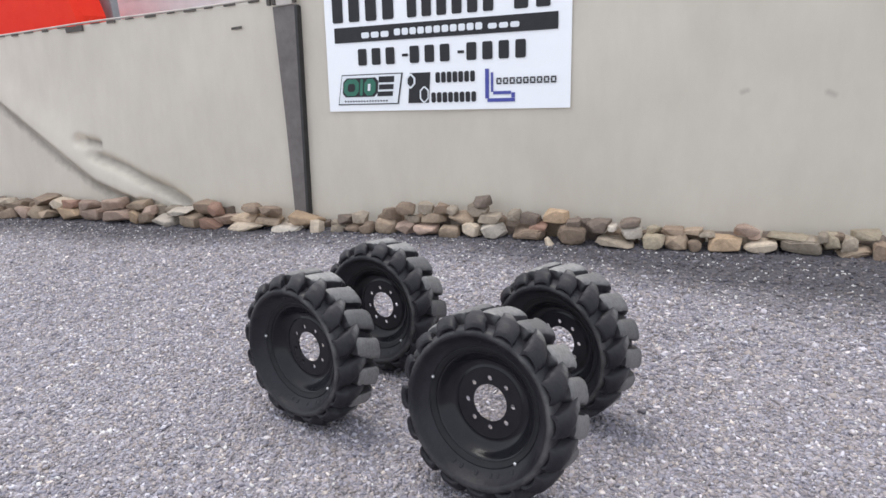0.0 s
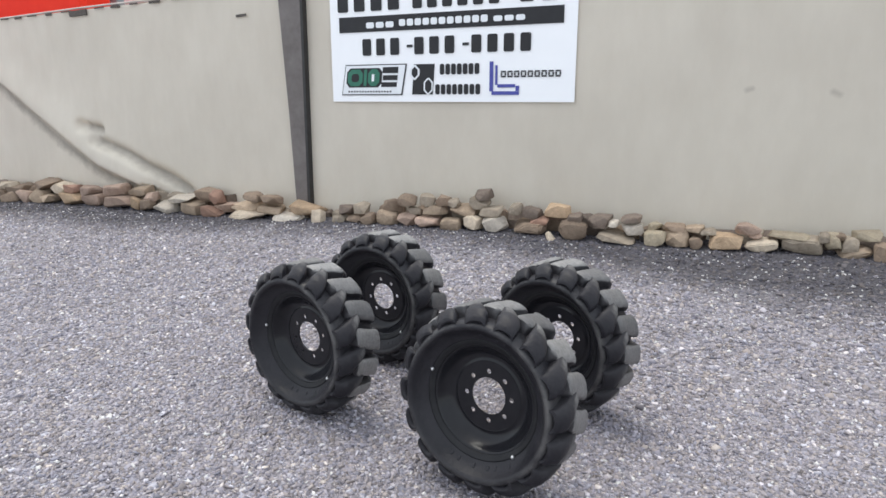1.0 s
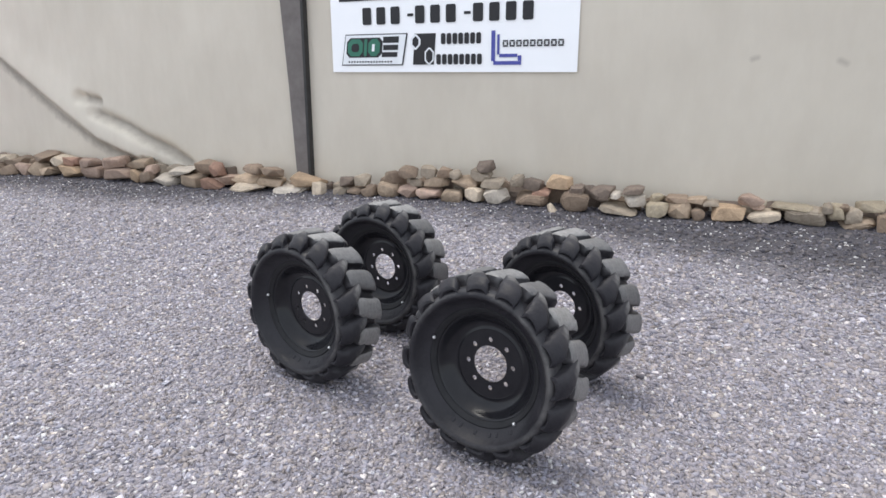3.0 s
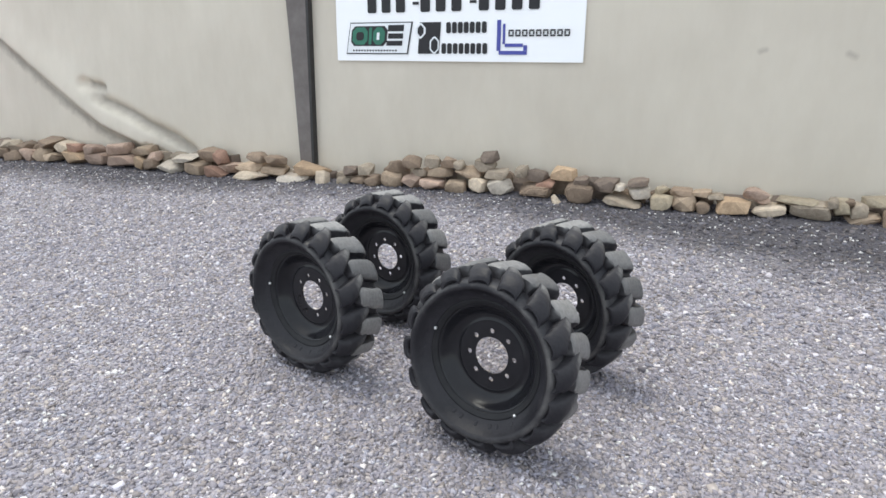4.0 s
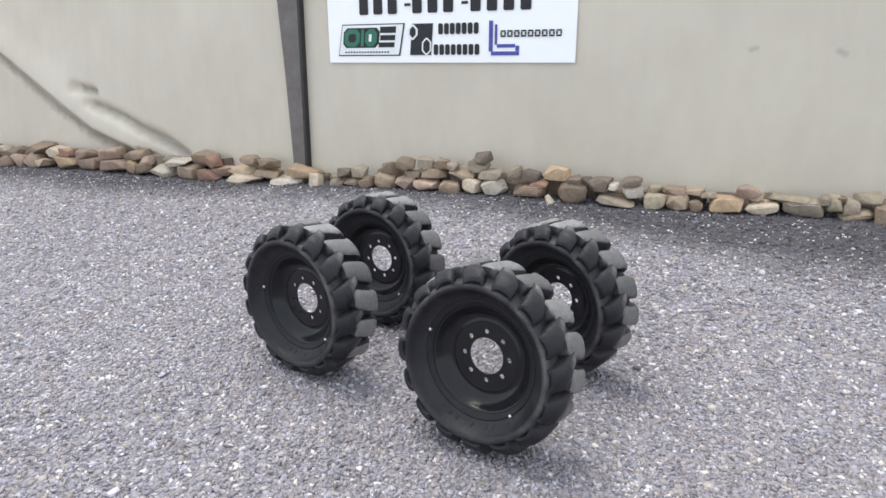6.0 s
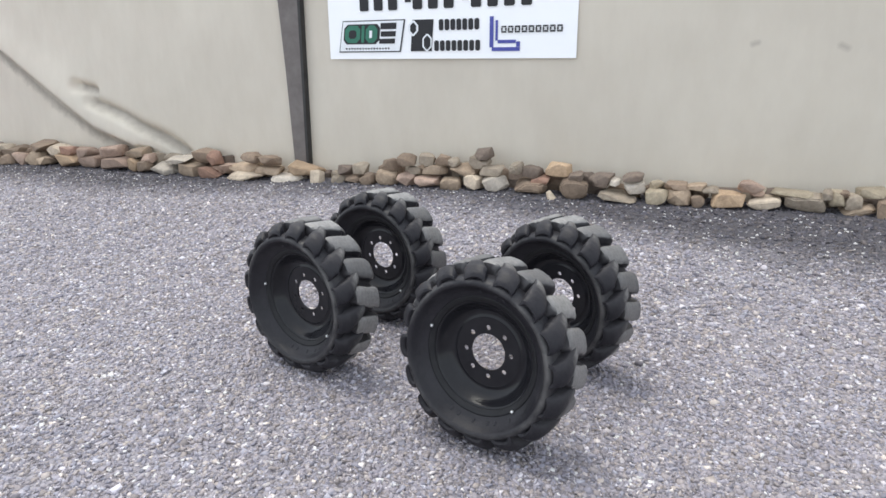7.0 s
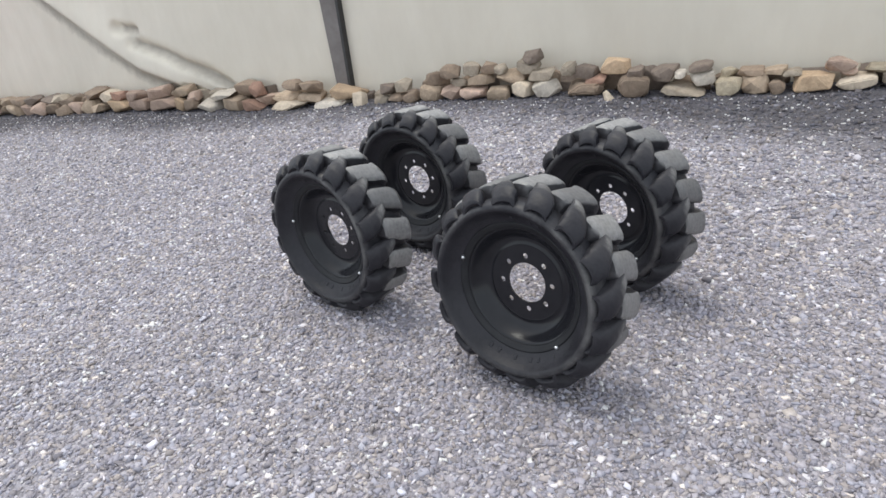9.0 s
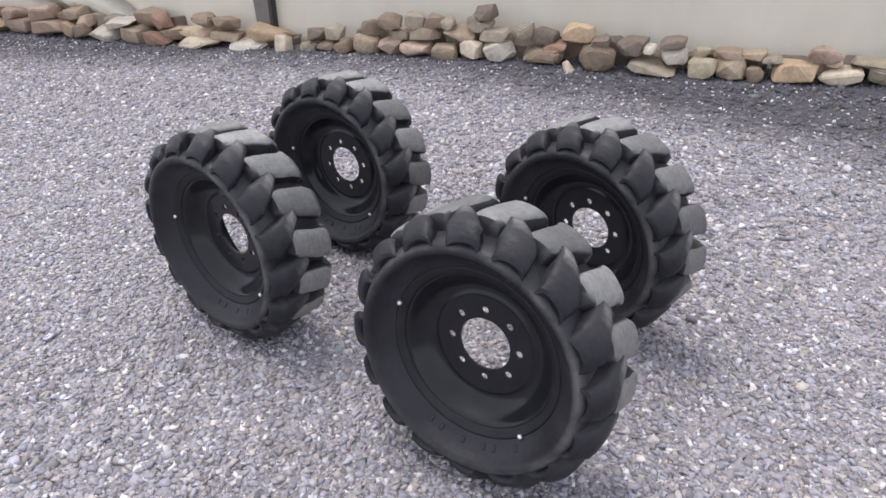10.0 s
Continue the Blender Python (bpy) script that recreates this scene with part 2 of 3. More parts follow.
    nt.links.new(ramp(nt, n1.outputs[0], [(0.3, (0.34, 0.34, 0.34)), (0.7, (0.55, 0.55, 0.55))]).outputs[0], b.inputs["Roughness"])
    bump(nt, b, math_node(nt, "ADD", n2.outputs[0], math_node(nt, "MULTIPLY", n1.outputs[0], 2.0)), 0.35, 0.006)
    return m


def make_stone():
    m, nt, b = material("field_stone", rough=0.85)
    oi = nt.nodes.new("ShaderNodeObjectInfo")
    n1 = noise_tex(nt, 9.0, 6.0, 0.65)
    n2 = noise_tex(nt, 45.0, 5.0, 0.6)
    c = mix(nt, 0.55, oi.outputs["Color"], ramp(nt, n1.outputs[0], [(0.25, (0.5, 0.46, 0.42)), (0.55, (1.0, 1.0, 1.0)), (0.8, (1.2, 1.12, 1.0))]).outputs[0], "MULTIPLY")
    c = mix(nt, 0.45, c, ramp(nt, n2.outputs[0], [(0.3, (0.6, 0.58, 0.56)), (0.65, (1.1, 1.1, 1.1))]).outputs[0], "MULTIPLY")
    nt.links.new(c, b.inputs["Base Color"])
    bump(nt, b, math_node(nt, "ADD", n2.outputs[0], math_node(nt, "MULTIPLY", n1.outputs[0], 2.0)), 0.6, 0.015)
    return m


def make_painted(name, a, b_, rough, scale=8.0, metal=0.0):
    m, nt, b = material(name, rough=rough, metal=metal)
    n1 = noise_tex(nt, scale, 5.0, 0.6)
    nt.links.new(ramp(nt, n1.outputs[0], [(0.3, a), (0.7, b_)]).outputs[0], b.inputs["Base Color"])
    bump(nt, b, n1.outputs[0], 0.12, 0.004)
    return m


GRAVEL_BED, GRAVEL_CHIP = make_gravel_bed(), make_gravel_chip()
PALE_CHIP = make_painted("pale_gravel_chip", (0.5, 0.485, 0.485), (0.74, 0.72, 0.71), 0.75, 90.0)
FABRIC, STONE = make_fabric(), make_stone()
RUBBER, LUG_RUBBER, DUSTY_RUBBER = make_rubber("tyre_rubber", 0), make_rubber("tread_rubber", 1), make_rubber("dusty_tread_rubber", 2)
RIM_PAINT = make_painted("black_rim_paint", (0.0115, 0.0113, 0.0140), (0.017, 0.0168, 0.0198), 0.16, 14.0)
RIM_PAINT.node_tree.nodes["Principled BSDF"].inputs["Specular IOR Level"].default_value = 0.26
FLANGE_PAINT = make_painted("satin_black_paint", (0.010, 0.010, 0.012), (0.018, 0.018, 0.020), 0.5, 18.0)
FLANGE_PAINT.node_tree.nodes["Principled BSDF"].inputs["Specular IOR Level"].default_value = 0.25
POST_STEEL = make_painted("weathered_steel", (0.12, 0.105, 0.098), (0.18, 0.16, 0.152), 0.6, 7.0, 0.1)
WEBBING = make_painted("dark_webbing", (0.07, 0.06, 0.055), (0.13, 0.115, 0.10), 0.9, 40.0)
EDGE_SHADE = make_painted("edge_shade", (0.020, 0.019, 0.019), (0.036, 0.033, 0.032), 0.6, 12.0)
PALE_PIPE = make_painted("pale_pipe", (0.42, 0.38, 0.34), (0.54, 0.49, 0.45), 0.7, 5.0)
ORANGE = make_painted("orange_paint", (0.82, 0.026, 0.010), (0.88, 0.042, 0.016), 0.6, 3.0)
ORANGE.node_tree.nodes["Principled BSDF"].inputs["Specular IOR Level"].default_value = 0.2
SIDING = make_painted("white_siding", (0.74, 0.68, 0.67), (0.84, 0.78, 0.77), 0.6, 4.0)
GREY_STEEL = make_painted("grey_steel", (0.26, 0.27, 0.28), (0.34, 0.35, 0.36), 0.5, 6.0)
BANNER = make_painted("banner_vinyl", (0.93, 0.94, 0.96), (0.95, 0.955, 0.97), 0.4, 3.0)
INK = make_painted("black_ink", (0.009, 0.009, 0.012), (0.016, 0.016, 0.019), 0.6, 10.0)
INK_GREEN = make_painted("green_ink", (0.02, 0.13, 0.085), (0.03, 0.17, 0.11), 0.45, 10.0)
INK_BLUE = make_painted("blue_ink", (0.05, 0.06, 0.3), (0.07, 0.08, 0.36), 0.45, 10.0)
INK_WHITE = make_painted("white_ink", (0.78, 0.8, 0.83), (0.84, 0.86, 0.88), 0.45, 10.0)
BRIGHT = make_painted("bare_metal", (0.6, 0.6, 0.6), (0.72, 0.72, 0.72), 0.35, 20.0, 0.8)


# ---- mesh helpers ----
def part(name, bm, mat, parent=None, label="", smooth=False):
    me = bpy.data.meshes.new(name)
    bm.normal_update()
    bm.to_mesh(me)
    bm.free()
    me.materials.append(mat)
    if smooth:
        me.polygons.foreach_set("use_smooth", [True] * len(me.polygons))
    ob = new(name, me)
    ob.parent = parent
    if label:
        tagged(ob, label)
    return ob


def empty(name, m=None):
    ob = new(name)
    ob.empty_display_size = 0.1
    if m is not None:
        ob.matrix_world = m
    return ob


def box_bm(x0, x1, y0, y1, z0, z1, bevel=0.0, segments=2):
    bm = bmesh.new()
    bmesh.ops.create_cube(bm, size=1.0, matrix=Matrix.Translation(((x0 + x1) / 2, (y0 + y1) / 2, (z0 + z1) / 2)) @ Matrix.Diagonal((x1 - x0, y1 - y0, z1 - z0, 1)))
    if bevel:
        bmesh.ops.bevel(bm, geom=list(bm.edges), offset=bevel, segments=segments, affect="EDGES", profile=0.6)
    return bm


def revolve_bm(profile, steps=64):
    """A closed profile of (radius, y), turned round the y axis."""
    bm = bmesh.new()
    rings = []
    for i in range(steps):
        a = 2 * math.pi * i / steps
        rings.append([bm.verts.new((r * math.cos(a), y, r * math.sin(a))) for r, y in profile])
    n = len(profile)
    for i in range(steps):
        p, q = rings[i], rings[(i + 1) % steps]
        for j in range(n):
            k = (j + 1) % n
            bm.faces.new((p[j], p[k], q[k], q[j]))
    bmesh.ops.recalc_face_normals(bm, faces=bm.faces)
    return bm


def tube_bm(points, radius, sides=10):
    bm = bmesh.new()
    rings = []
    for i, p in enumerate(points):
        d = (Vector(points[min(i + 1, len(points) - 1)]) - Vector(points[max(i - 1, 0)])).normalized()
        u = d.orthogonal().normalized()
        if abs(d.z) < 0.9:
            u = d.cross(Vector((0, 0, 1))).normalized()
        w = d.cross(u)
        rings.append([bm.verts.new(Vector(p) + radius * (math.cos(2 * math.pi * k / sides) * u + math.sin(2 * math.pi * k / sides) * w)) for k in range(sides)])
    for a, b in zip(rings, rings[1:]):
        for k in range(sides):
            bm.faces.new((a[k], a[(k + 1) % sides], b[(k + 1) % sides], b[k]))
    bm.faces.new(rings[0][::-1])
    bm.faces.new(rings[-1])
    bmesh.ops.recalc_face_normals(bm, faces=bm.faces)
    return bm


def smoothstep(a, b, v):
    t = min(1.0, max(0.0, (v - a) / (b - a)))
    return t * t * (3 - 2 * t)


# ---- the ground ----
WALL_Y, LEAN_TAN = 5.80, math.tan(radians(4.19))


def ground_z(x, y):
    rise = 0.075 * (1 - smoothstep(-8.0, -4.8, x)) * smoothstep(4.2, 5.5, y)
    rise += 0.045 * smoothstep(4.7, 5.4, y) * smoothstep(-8.0, -4.8, x)
    rise += 0.032 * smoothstep(4.6, 5.4, y) * smoothstep(-4.6, -3.6, x) * (1 - smoothstep(-1.8, -0.9, x))
    # a shallow fall across the place where the wheels stand
    fall = 0.010 - 0.034 * (x + 1.18) - 0.052 * (y - 2.51)
    rise += fall * smoothstep(-4.5, -2.4, x) * (1 - smoothstep(0.3, 2.2, x)) * smoothstep(-0.4, 1.4, y) * (1 - smoothstep(3.3, 4.9, y))
    return rise + 0.008 * (noise.noise((x * 0.9, y * 0.9, 0.3)) + 0.5 * noise.noise((x * 2.7, y * 2.7, 4.0))) - 0.004


def build_ground():
    xs = sorted({*np.round(np.arange(-12, 4.01, 0.16), 3).tolist(), -600, -200, -80, -40, -25, -17, 7, 12, 25, 60, 200, 600})
    ys = sorted({*np.round(np.arange(-1, 8.01, 0.16), 3).tolist(), -600, -200, -80, -30, -12, -5, 12, 20, 40, 100, 300, 600})
    bm = bmesh.new()
    rows = [[bm.verts.new((x, y, ground_z(x, y))) for x in xs] for y in ys]
    for a, b in zip(rows, rows[1:]):
        for i in range(len(xs) - 1):
            bm.faces.new((a[i], a[i + 1], b[i + 1], b[i]))
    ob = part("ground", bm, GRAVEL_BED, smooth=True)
    tagged(ob, "pale grey crushed stone yard, packed flat", "ground", kind="structure")
    return ob


def build_gravel():
    """Loose chips on the yard: one mesh of many small broken stones."""
    rng = np.random.default_rng(7)
    cube = np.array([(x, y, z) for x in (-1, 1) for y in (-1, 1) for z in (-1, 1)], float)
    quads = np.array([(0, 1, 3, 2), (4, 6, 7, 5), (0, 4, 5, 1), (2, 3, 7, 6), (0, 2, 6, 4), (1, 5, 7, 3)])
    spots = []
    for x0, x1, y0, y1, per, lo, hi in ((-3.4, 1.6, 0.9, 3.3, 7400, 0.0032, 0.0095), (-6.0, 2.0, 3.3, 4.6, 2400, 0.0055, 0.0135), (-10.5, 2.2, 4.6, 5.6, 1100, 0.006, 0.0145), (-10.5, -6.0, 2.6, 4.6, 900, 0.006, 0.0145), (-6.0, -3.4, 1.4, 3.3, 2800, 0.0045, 0.0115), (-12.0, 3.6, 0.0, 5.6, 260, 0.005, 0.012), (-11.0, 2.8, 0.6, 5.6, 260, 0.005, 0.012)):
        n = int((x1 - x0) * (y1 - y0) * per)
        p = np.column_stack([rng.uniform(x0, x1, n), rng.uniform(y0, y1, n), lo * 0.85 + (hi * 1.12 - lo) * rng.random(n) ** 2.2])
        p[:, :2] += rng.normal(0, 0.28, (n, 2))
        p[:, 1] = np.minimum(p[:, 1], 5.72 - 0.1 * rng.random(n))
        spots.append(p)
    spots.append(np.column_stack([rng.uniform(-5, 1.6, 260), rng.uniform(0.9, 4.6, 260), rng.uniform(0.009, 0.014, 260)]))
    # pale pieces that catch the eye from afar
    pale = 0
    for x0, x1, y0, y1, per, lo, hi in ((-10.5, 2.6, 2.9, 5.45, 140, 0.0045, 0.009), (-4.5, 1.6, 0.8, 2.9, 110, 0.0045, 0.0095)):
        n = int((x1 - x0) * (y1 - y0) * per)
        pale += n
        spots.append(np.column_stack([rng.uniform(x0, x1, n), rng.uniform(y0, y1, n), lo + (hi - lo) * rng.random(n) ** 2]))
    spots = np.vstack(spots)
    n = len(spots)
    v = np.repeat(cube[None], n, 0) * (1 + rng.uniform(-0.5, 0.3, (n, 8, 3)))
    v *= (spots[:, 2:3] * rng.uniform(0.65, 1.35, (n, 3)) * np.array([1.2, 1.2, 0.5]))[:, None, :]
    q = rng.normal(size=(n, 4)) * np.array([1, 0.26, 0.26, 1])
    q /= np.linalg.norm(q, axis=1)[:, None]
    w, x, y, z = q.T
    rot = np.stack([1 - 2 * (y * y + z * z), 2 * (x * y - z * w), 2 * (x * z + y * w), 2 * (x * y + z * w), 1 - 2 * (x * x + z * z), 2 * (y * z - x * w), 2 * (x * z - y * w), 2 * (y * z + x * w), 1 - 2 * (x * x + y * y)], 1).reshape(n, 3, 3)
    v = np.einsum("nij,nkj->nki", rot, v)
    zs = np.array([ground_z(a, b) for a, b in spots[:, :2]]) + spots[:, 2] * (rng.uniform(-0.3, 0.3, n) + 0.15 * (np.arange(n) >= n - pale))
    v += np.column_stack([spots[:, :2], zs])[:, None, :]
    f = (quads[None] + 8 * np.arange(n)[:, None, None]).reshape(-1, 4)
    me = bpy.data.meshes.new("gravel")
    me.vertices.add(8 * n)
    me.vertices.foreach_set("co", v.reshape(-1))
    me.loops.add(4 * len(f))
    me.loops.foreach_set("vertex_index", f.reshape(-1))
    me.polygons.add(len(f))
    me.polygons.foreach_set("loop_start", np.arange(0, 4 * len(f), 4))
    me.update(calc_edges=True)
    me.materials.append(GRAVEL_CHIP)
    me.materials.append(PALE_CHIP)
    me.polygons.foreach_set("material_index", (np.arange(len(f)) >= 6 * (n - pale)).astype(np.int32))
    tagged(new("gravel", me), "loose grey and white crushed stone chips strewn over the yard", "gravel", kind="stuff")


build_ground()
build_gravel()


# ---- the fabric wall ----
def crease_distance(x, z, points):
    """The distance from a line of points, below it negative."""
    best = 9.0
    for (ax, az), (bx, bz) in zip(points, points[1:]):
        ux, uz = bx - ax, bz - az
        t = min(1.0, max(0.0, ((x - ax) * ux + (z - az) * uz) / (ux * ux + uz * uz)))
        d = math.hypot(x - ax - t * ux, z - az - t * uz)
        if d < abs(best):
            best = d if ux * (z - az) - uz * (x - ax) > 0 else -d
    return best


LONG_CREASE = ((-10.1, 2.20), (-9.39, 1.73), (-8.25, 1.0), (-7.61, 0.60), (-6.9, 0.36))
SHORT_CREASE = ((-7.72, 0.90), (-7.53, 0.84), (-7.12, 0.70), (-6.78, 0.54), (-6.45, 0.41), (-6.1, 0.22))


def fabric_out(x, z):
    """How far the sheet stands out towards the yard."""
    o = 0.012 * noise.noise((x * 0.55, z * 0.8, 2.0)) + 0.004 * noise.noise((x * 2.2, z * 1.4, 7.0))
    if -11 < x < -5:
        # a long roll with an overhanging lower side, and a deep valley that cuts into its upper side
        d = crease_distance(x, z, LONG_CREASE)
        o += 0.10 * (1 - smoothstep(-7.0, -6.3, x)) * math.exp(-(d / (0.07 if d < 0 else 0.30)) ** 2)
        d = crease_distance(x, z, SHORT_CREASE)
        o -= 0.11 * smoothstep(-7.82, -7.62, x) * (1 - smoothstep(-6.2, -5.9, x)) * math.exp(-(d / (0.05 if d < 0 else 0.085)) ** 2)
        # a short dent above the valley's end
        d = crease_distance(x, z, ((-7.92, 1.10), (-7.60, 1.03)))
        o -= 0.10 * math.exp(-(d / 0.065) ** 2)
    return o * smoothstep(0.0, 0.25, z)


def fabric_panel(name, x0, x1, top, label):
    nx, nz = max(2, round((x1 - x0) / 0.024)), 104
    bm = bmesh.new()
    rows = []
    for j in range(nz + 1):
        row = []
        for i in range(nx + 1):
            x = x0 + (x1 - x0) * i / nx
            z = -0.03 + (top(x) + 0.03) * j / nz
            row.append(bm.verts.new((x, WALL_Y + z * LEAN_TAN - fabric_out(x, z), z)))
        rows.append(row)
    for a, b in zip(rows, rows[1:]):
        for i in range(nx):
            bm.faces.new((a[i], a[i + 1], b[i + 1], b[i]))
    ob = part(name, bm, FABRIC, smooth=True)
    so = ob.modifiers.new("thickness", "SOLIDIFY")
    so.thickness, so.offset = 0.006, -1
    tagged(ob, label, "wall", kind="structure")
    return ob


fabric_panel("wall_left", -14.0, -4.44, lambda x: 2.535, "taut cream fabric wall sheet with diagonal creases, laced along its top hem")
fabric_panel("wall_right", -4.27, 6.0, lambda x: 2.6 + 0.16 * max(0.0, x + 4.0), "taut cream fabric wall sheet carrying the banner")


def lean_pose(x, z, out=0.0, turn=0.0):
    """A pose in the plane of the wall: x along it, z up it, y into it."""
    return pose(x, WALL_Y + z * LEAN_TAN - out, z, -4.19, 0, 0) @ pose(0, 0, 0, 0, turn, 0)


def build_post():
    base = empty("wall_post", lean_pose(-4.37, 0.0, 0.0))
    bm = bmesh.new()
    secs = []
    for z, l, r in ((-0.1, -0.078, 0.104), (0.2, -0.08, 0.108), (1.2, -0.092, 0.15), (2.0, -0.116, 0.178), (2.44, -0.128, 0.195)):
        secs.append([bm.verts.new(p) for p in ((l, -0.045, z), (l + 0.02, -0.065, z), (r - 0.02, -0.065, z), (r, -0.045, z), (r, 0.05, z), (l, 0.05, z))])
    for a, b in zip(secs, secs[1:]):
        for k in range(6):
            bm.faces.new((a[k], a[(k + 1) % 6], b[(k + 1) % 6], b[k]))
    bm.faces.new(secs[0][::-1])
    bm.faces.new(secs[-1])
    bmesh.ops.recalc_face_normals(bm, faces=bm.faces)
    part("column", bm, POST_STEEL, base)
    # added dark strip that paints the shade on the right edge
    part("shade_strip", box_bm(-0.020, 0.015, -0.074, 0.0, 0.0, 2.38, 0.004), EDGE_SHADE, base, "dark strip standing in for the post's shaded edge").matrix_local = pose(0.112, 0, 0.05, 0, 2.0, 0)
    part("cap_plate", box_bm(-0.05, 0.16, -0.09, 0.06, 2.44, 2.54, 0.012), PALE_PIPE, base, "pale cap plate")
    for dx in (-0.16, -0.09, 0.17):
        part("clamp", box_bm(dx - 0.02, dx + 0.02, -0.08, -0.04, 2.46, 2.56, 0.004), WEBBING, base, "dark clamp")
    tagged(base, "dark weathered steel post between two fabric wall sheets", "post")


build_post()


def build_rail():
    base = empty("lacing_rail", pose(-4.6, WALL_Y + 2.55 * LEAN_TAN, 2.552))
    part("pipe", tube_bm([(x, 0.0, 0.006 * math.sin(x * 1.7)) for x in np.linspace(-9.4, 0.0, 40)], 0.012, 12), PALE_PIPE, base, smooth=True)
    for i in range(28):
        x = -0.17 - 0.316 * i + 0.03 * math.sin(i * 5.1)
        w = 0.075 + 0.018 * math.sin(i * 2.7)
        part("strap", box_bm(x - w, x + w, -0.024, -0.012, -0.036 + 0.008 * math.sin(i * 3.3), -0.014, 0.003), WEBBING, base, "dark webbing strap" if i == 0 else "")
    part("patch", box_bm(-3.25, -2.93, -0.03, -0.012, -0.09, -0.02, 0.004), WEBBING, base, "dark worn patch")
    tagged(base, "pale pipe rail with dark straps lacing the fabric hem", "rail")


build_rail()
# a thin dark bar stands in for a slit in the sheet
slit = part("fabric_slit", box_bm(-0.075, 0.075, -0.012, -0.006, -0.014, 0.014, 0.003), WEBBING)
slit.matrix_world = lean_pose(-5.04, 2.274, 0.012, -2)
tagged(slit, "short dark slit in the cream fabric, made as a thin raised bar", "loop")


# ---- the banner ----
def build_banner():
    W, H = 2.612, 1.52
    base = empty("banner_sign", lean_pose(-3.878, 1.312, 0.02, 1.41))
    bm = bmesh.new()
    nx, nz = 24, 14
    rows = [[bm.verts.new((W * i / nx, -0.004 * noise.noise((i * 0.5, j * 0.5, 9.0)), H * j / nz)) for i in range(nx + 1)] for j in range(nz + 1)]
    for a, b in zip(rows, rows[1:]):
        for i in range(nx):
            bm.faces.new((a[i], a[i + 1], b[i + 1], b[i]))
    sheet = part("sheet", bm, BANNER, base)
    so = sheet.modifiers.new("thickness", "SOLIDIFY")
    so.thickness, so.offset = 0.003, 1

    def bar(name, mat, u0, v0, u1, v1, shear=0.0, out=0.011, cut=0.0):
        b = bmesh.new()
        h = v1 - v0
        c = min(cut, h * 0.45, (u1 - u0) * 0.45)
        ring = [(u0 + c, v0), (u1 - c, v0), (u1, v0 + c), (u1, v1 - c), (u1 - c, v1), (u0 + c, v1), (u0, v1 - c), (u0, v0 + c)] if c else [(u0, v0), (u1, v0), (u1, v1), (u0, v1)]
        front = [b.verts.new((u + shear * (v - v0), -out, v)) for u, v in ring]
        back = [b.verts.new((u + shear * (v - v0), -out + 0.003, v)) for u, v in ring]
        b.faces.new(front)
        b.faces.new(back[::-1])
        for k in range(len(ring)):
            b.faces.new((front[k], back[k], back[(k + 1) % len(ring)], front[(k + 1) % len(ring)]))
        bmesh.ops.recalc_face_normals(b, faces=b.faces)
        return part(name, b, mat, base)

    def letters(mat, u0, v0, u1, v1, count, gap=0.25, out=0.011, shear=0.0):
        pitch = (u1 - u0) / count
        for i in range(count):
            bar("lettering_bar", mat, u0 + i * pitch, v0, u0 + (i + 1 - gap) * pitch, v1, shear, out, 0.012)

    letters(INK, 0.10, 0.895, 0.89, 1.21, 4, 0.36)
    letters(INK, 0.97, 0.895, 1.93, 1.21, 6, 0.36)
    letters(INK, 2.075, 0.895, 2.49, 1.21, 2, 0.36)
    bar("stripe", INK, 0.112, 0.695, 2.49, 0.846)
    letters(INK_WHITE, 0.44, 0.728, 0.78, 0.785, 3, 0.2, 0.016)
    letters(INK_WHITE, 0.82, 0.735, 1.78, 0.80, 11, 0.2, 0.016)
    letters(INK_WHITE, 1.82, 0.735, 2.15, 0.785, 3, 0.2, 0.016)
    letters(INK, 0.386, 0.462, 0.875, 0.626, 3, 0.38)
    bar("lettering_bar", INK, 0.90, 0.53, 0.965, 0.556)
    letters(INK, 0.985, 0.462, 1.482, 0.626, 3, 0.38)
    bar("lettering_bar", INK, 1.505, 0.53, 1.572, 0.556)
    letters(INK, 1.597, 0.462, 2.251, 0.626, 4, 0.38)
    # framed green emblem
    bar("emblem_frame", INK, 0.117, 0.066, 0.842, 0.374, 0.19)
    bar("emblem_field", INK_WHITE, 0.128, 0.077, 0.830, 0.364, 0.19, 0.014)
    bar("emblem_block", INK, 0.175, 0.145, 0.60, 0.338, 0.12, 0.017, 0.04)
    bar("emblem_shape", INK_GREEN, 0.195, 0.158, 0.375, 0.326, 0.1, 0.020, 0.04)
    bar("emblem_shape", INK_GREEN, 0.39, 0.158, 0.425, 0.326, 0.1, 0.020, 0.01)
    bar("emblem_shape", INK_GREEN, 0.44, 0.158, 0.575, 0.326, 0.1, 0.020, 0.04)
    bar("emblem_core", INK, 0.245, 0.20, 0.335, 0.282, 0.1, 0.023, 0.02)
    bar("emblem_core", INK_WHITE, 0.49, 0.205, 0.52, 0.275, 0.1, 0.023)
    bar("emblem_stripe", INK, 0.62, 0.285, 0.80, 0.345, 0.1, 0.017)
    bar("emblem_stripe", INK, 0.62, 0.215, 0.79, 0.265, 0.1, 0.017)
    bar("emblem_stripe", INK, 0.60, 0.148, 0.78, 0.195, 0.1, 0.017)
    letters(INK, 0.20, 0.092, 0.73, 0.112, 16, 0.3, 0.017)
    # black square emblem with two rings
    bar("square_emblem", INK, 0.955, 0.072, 1.185, 0.366, 0.08)
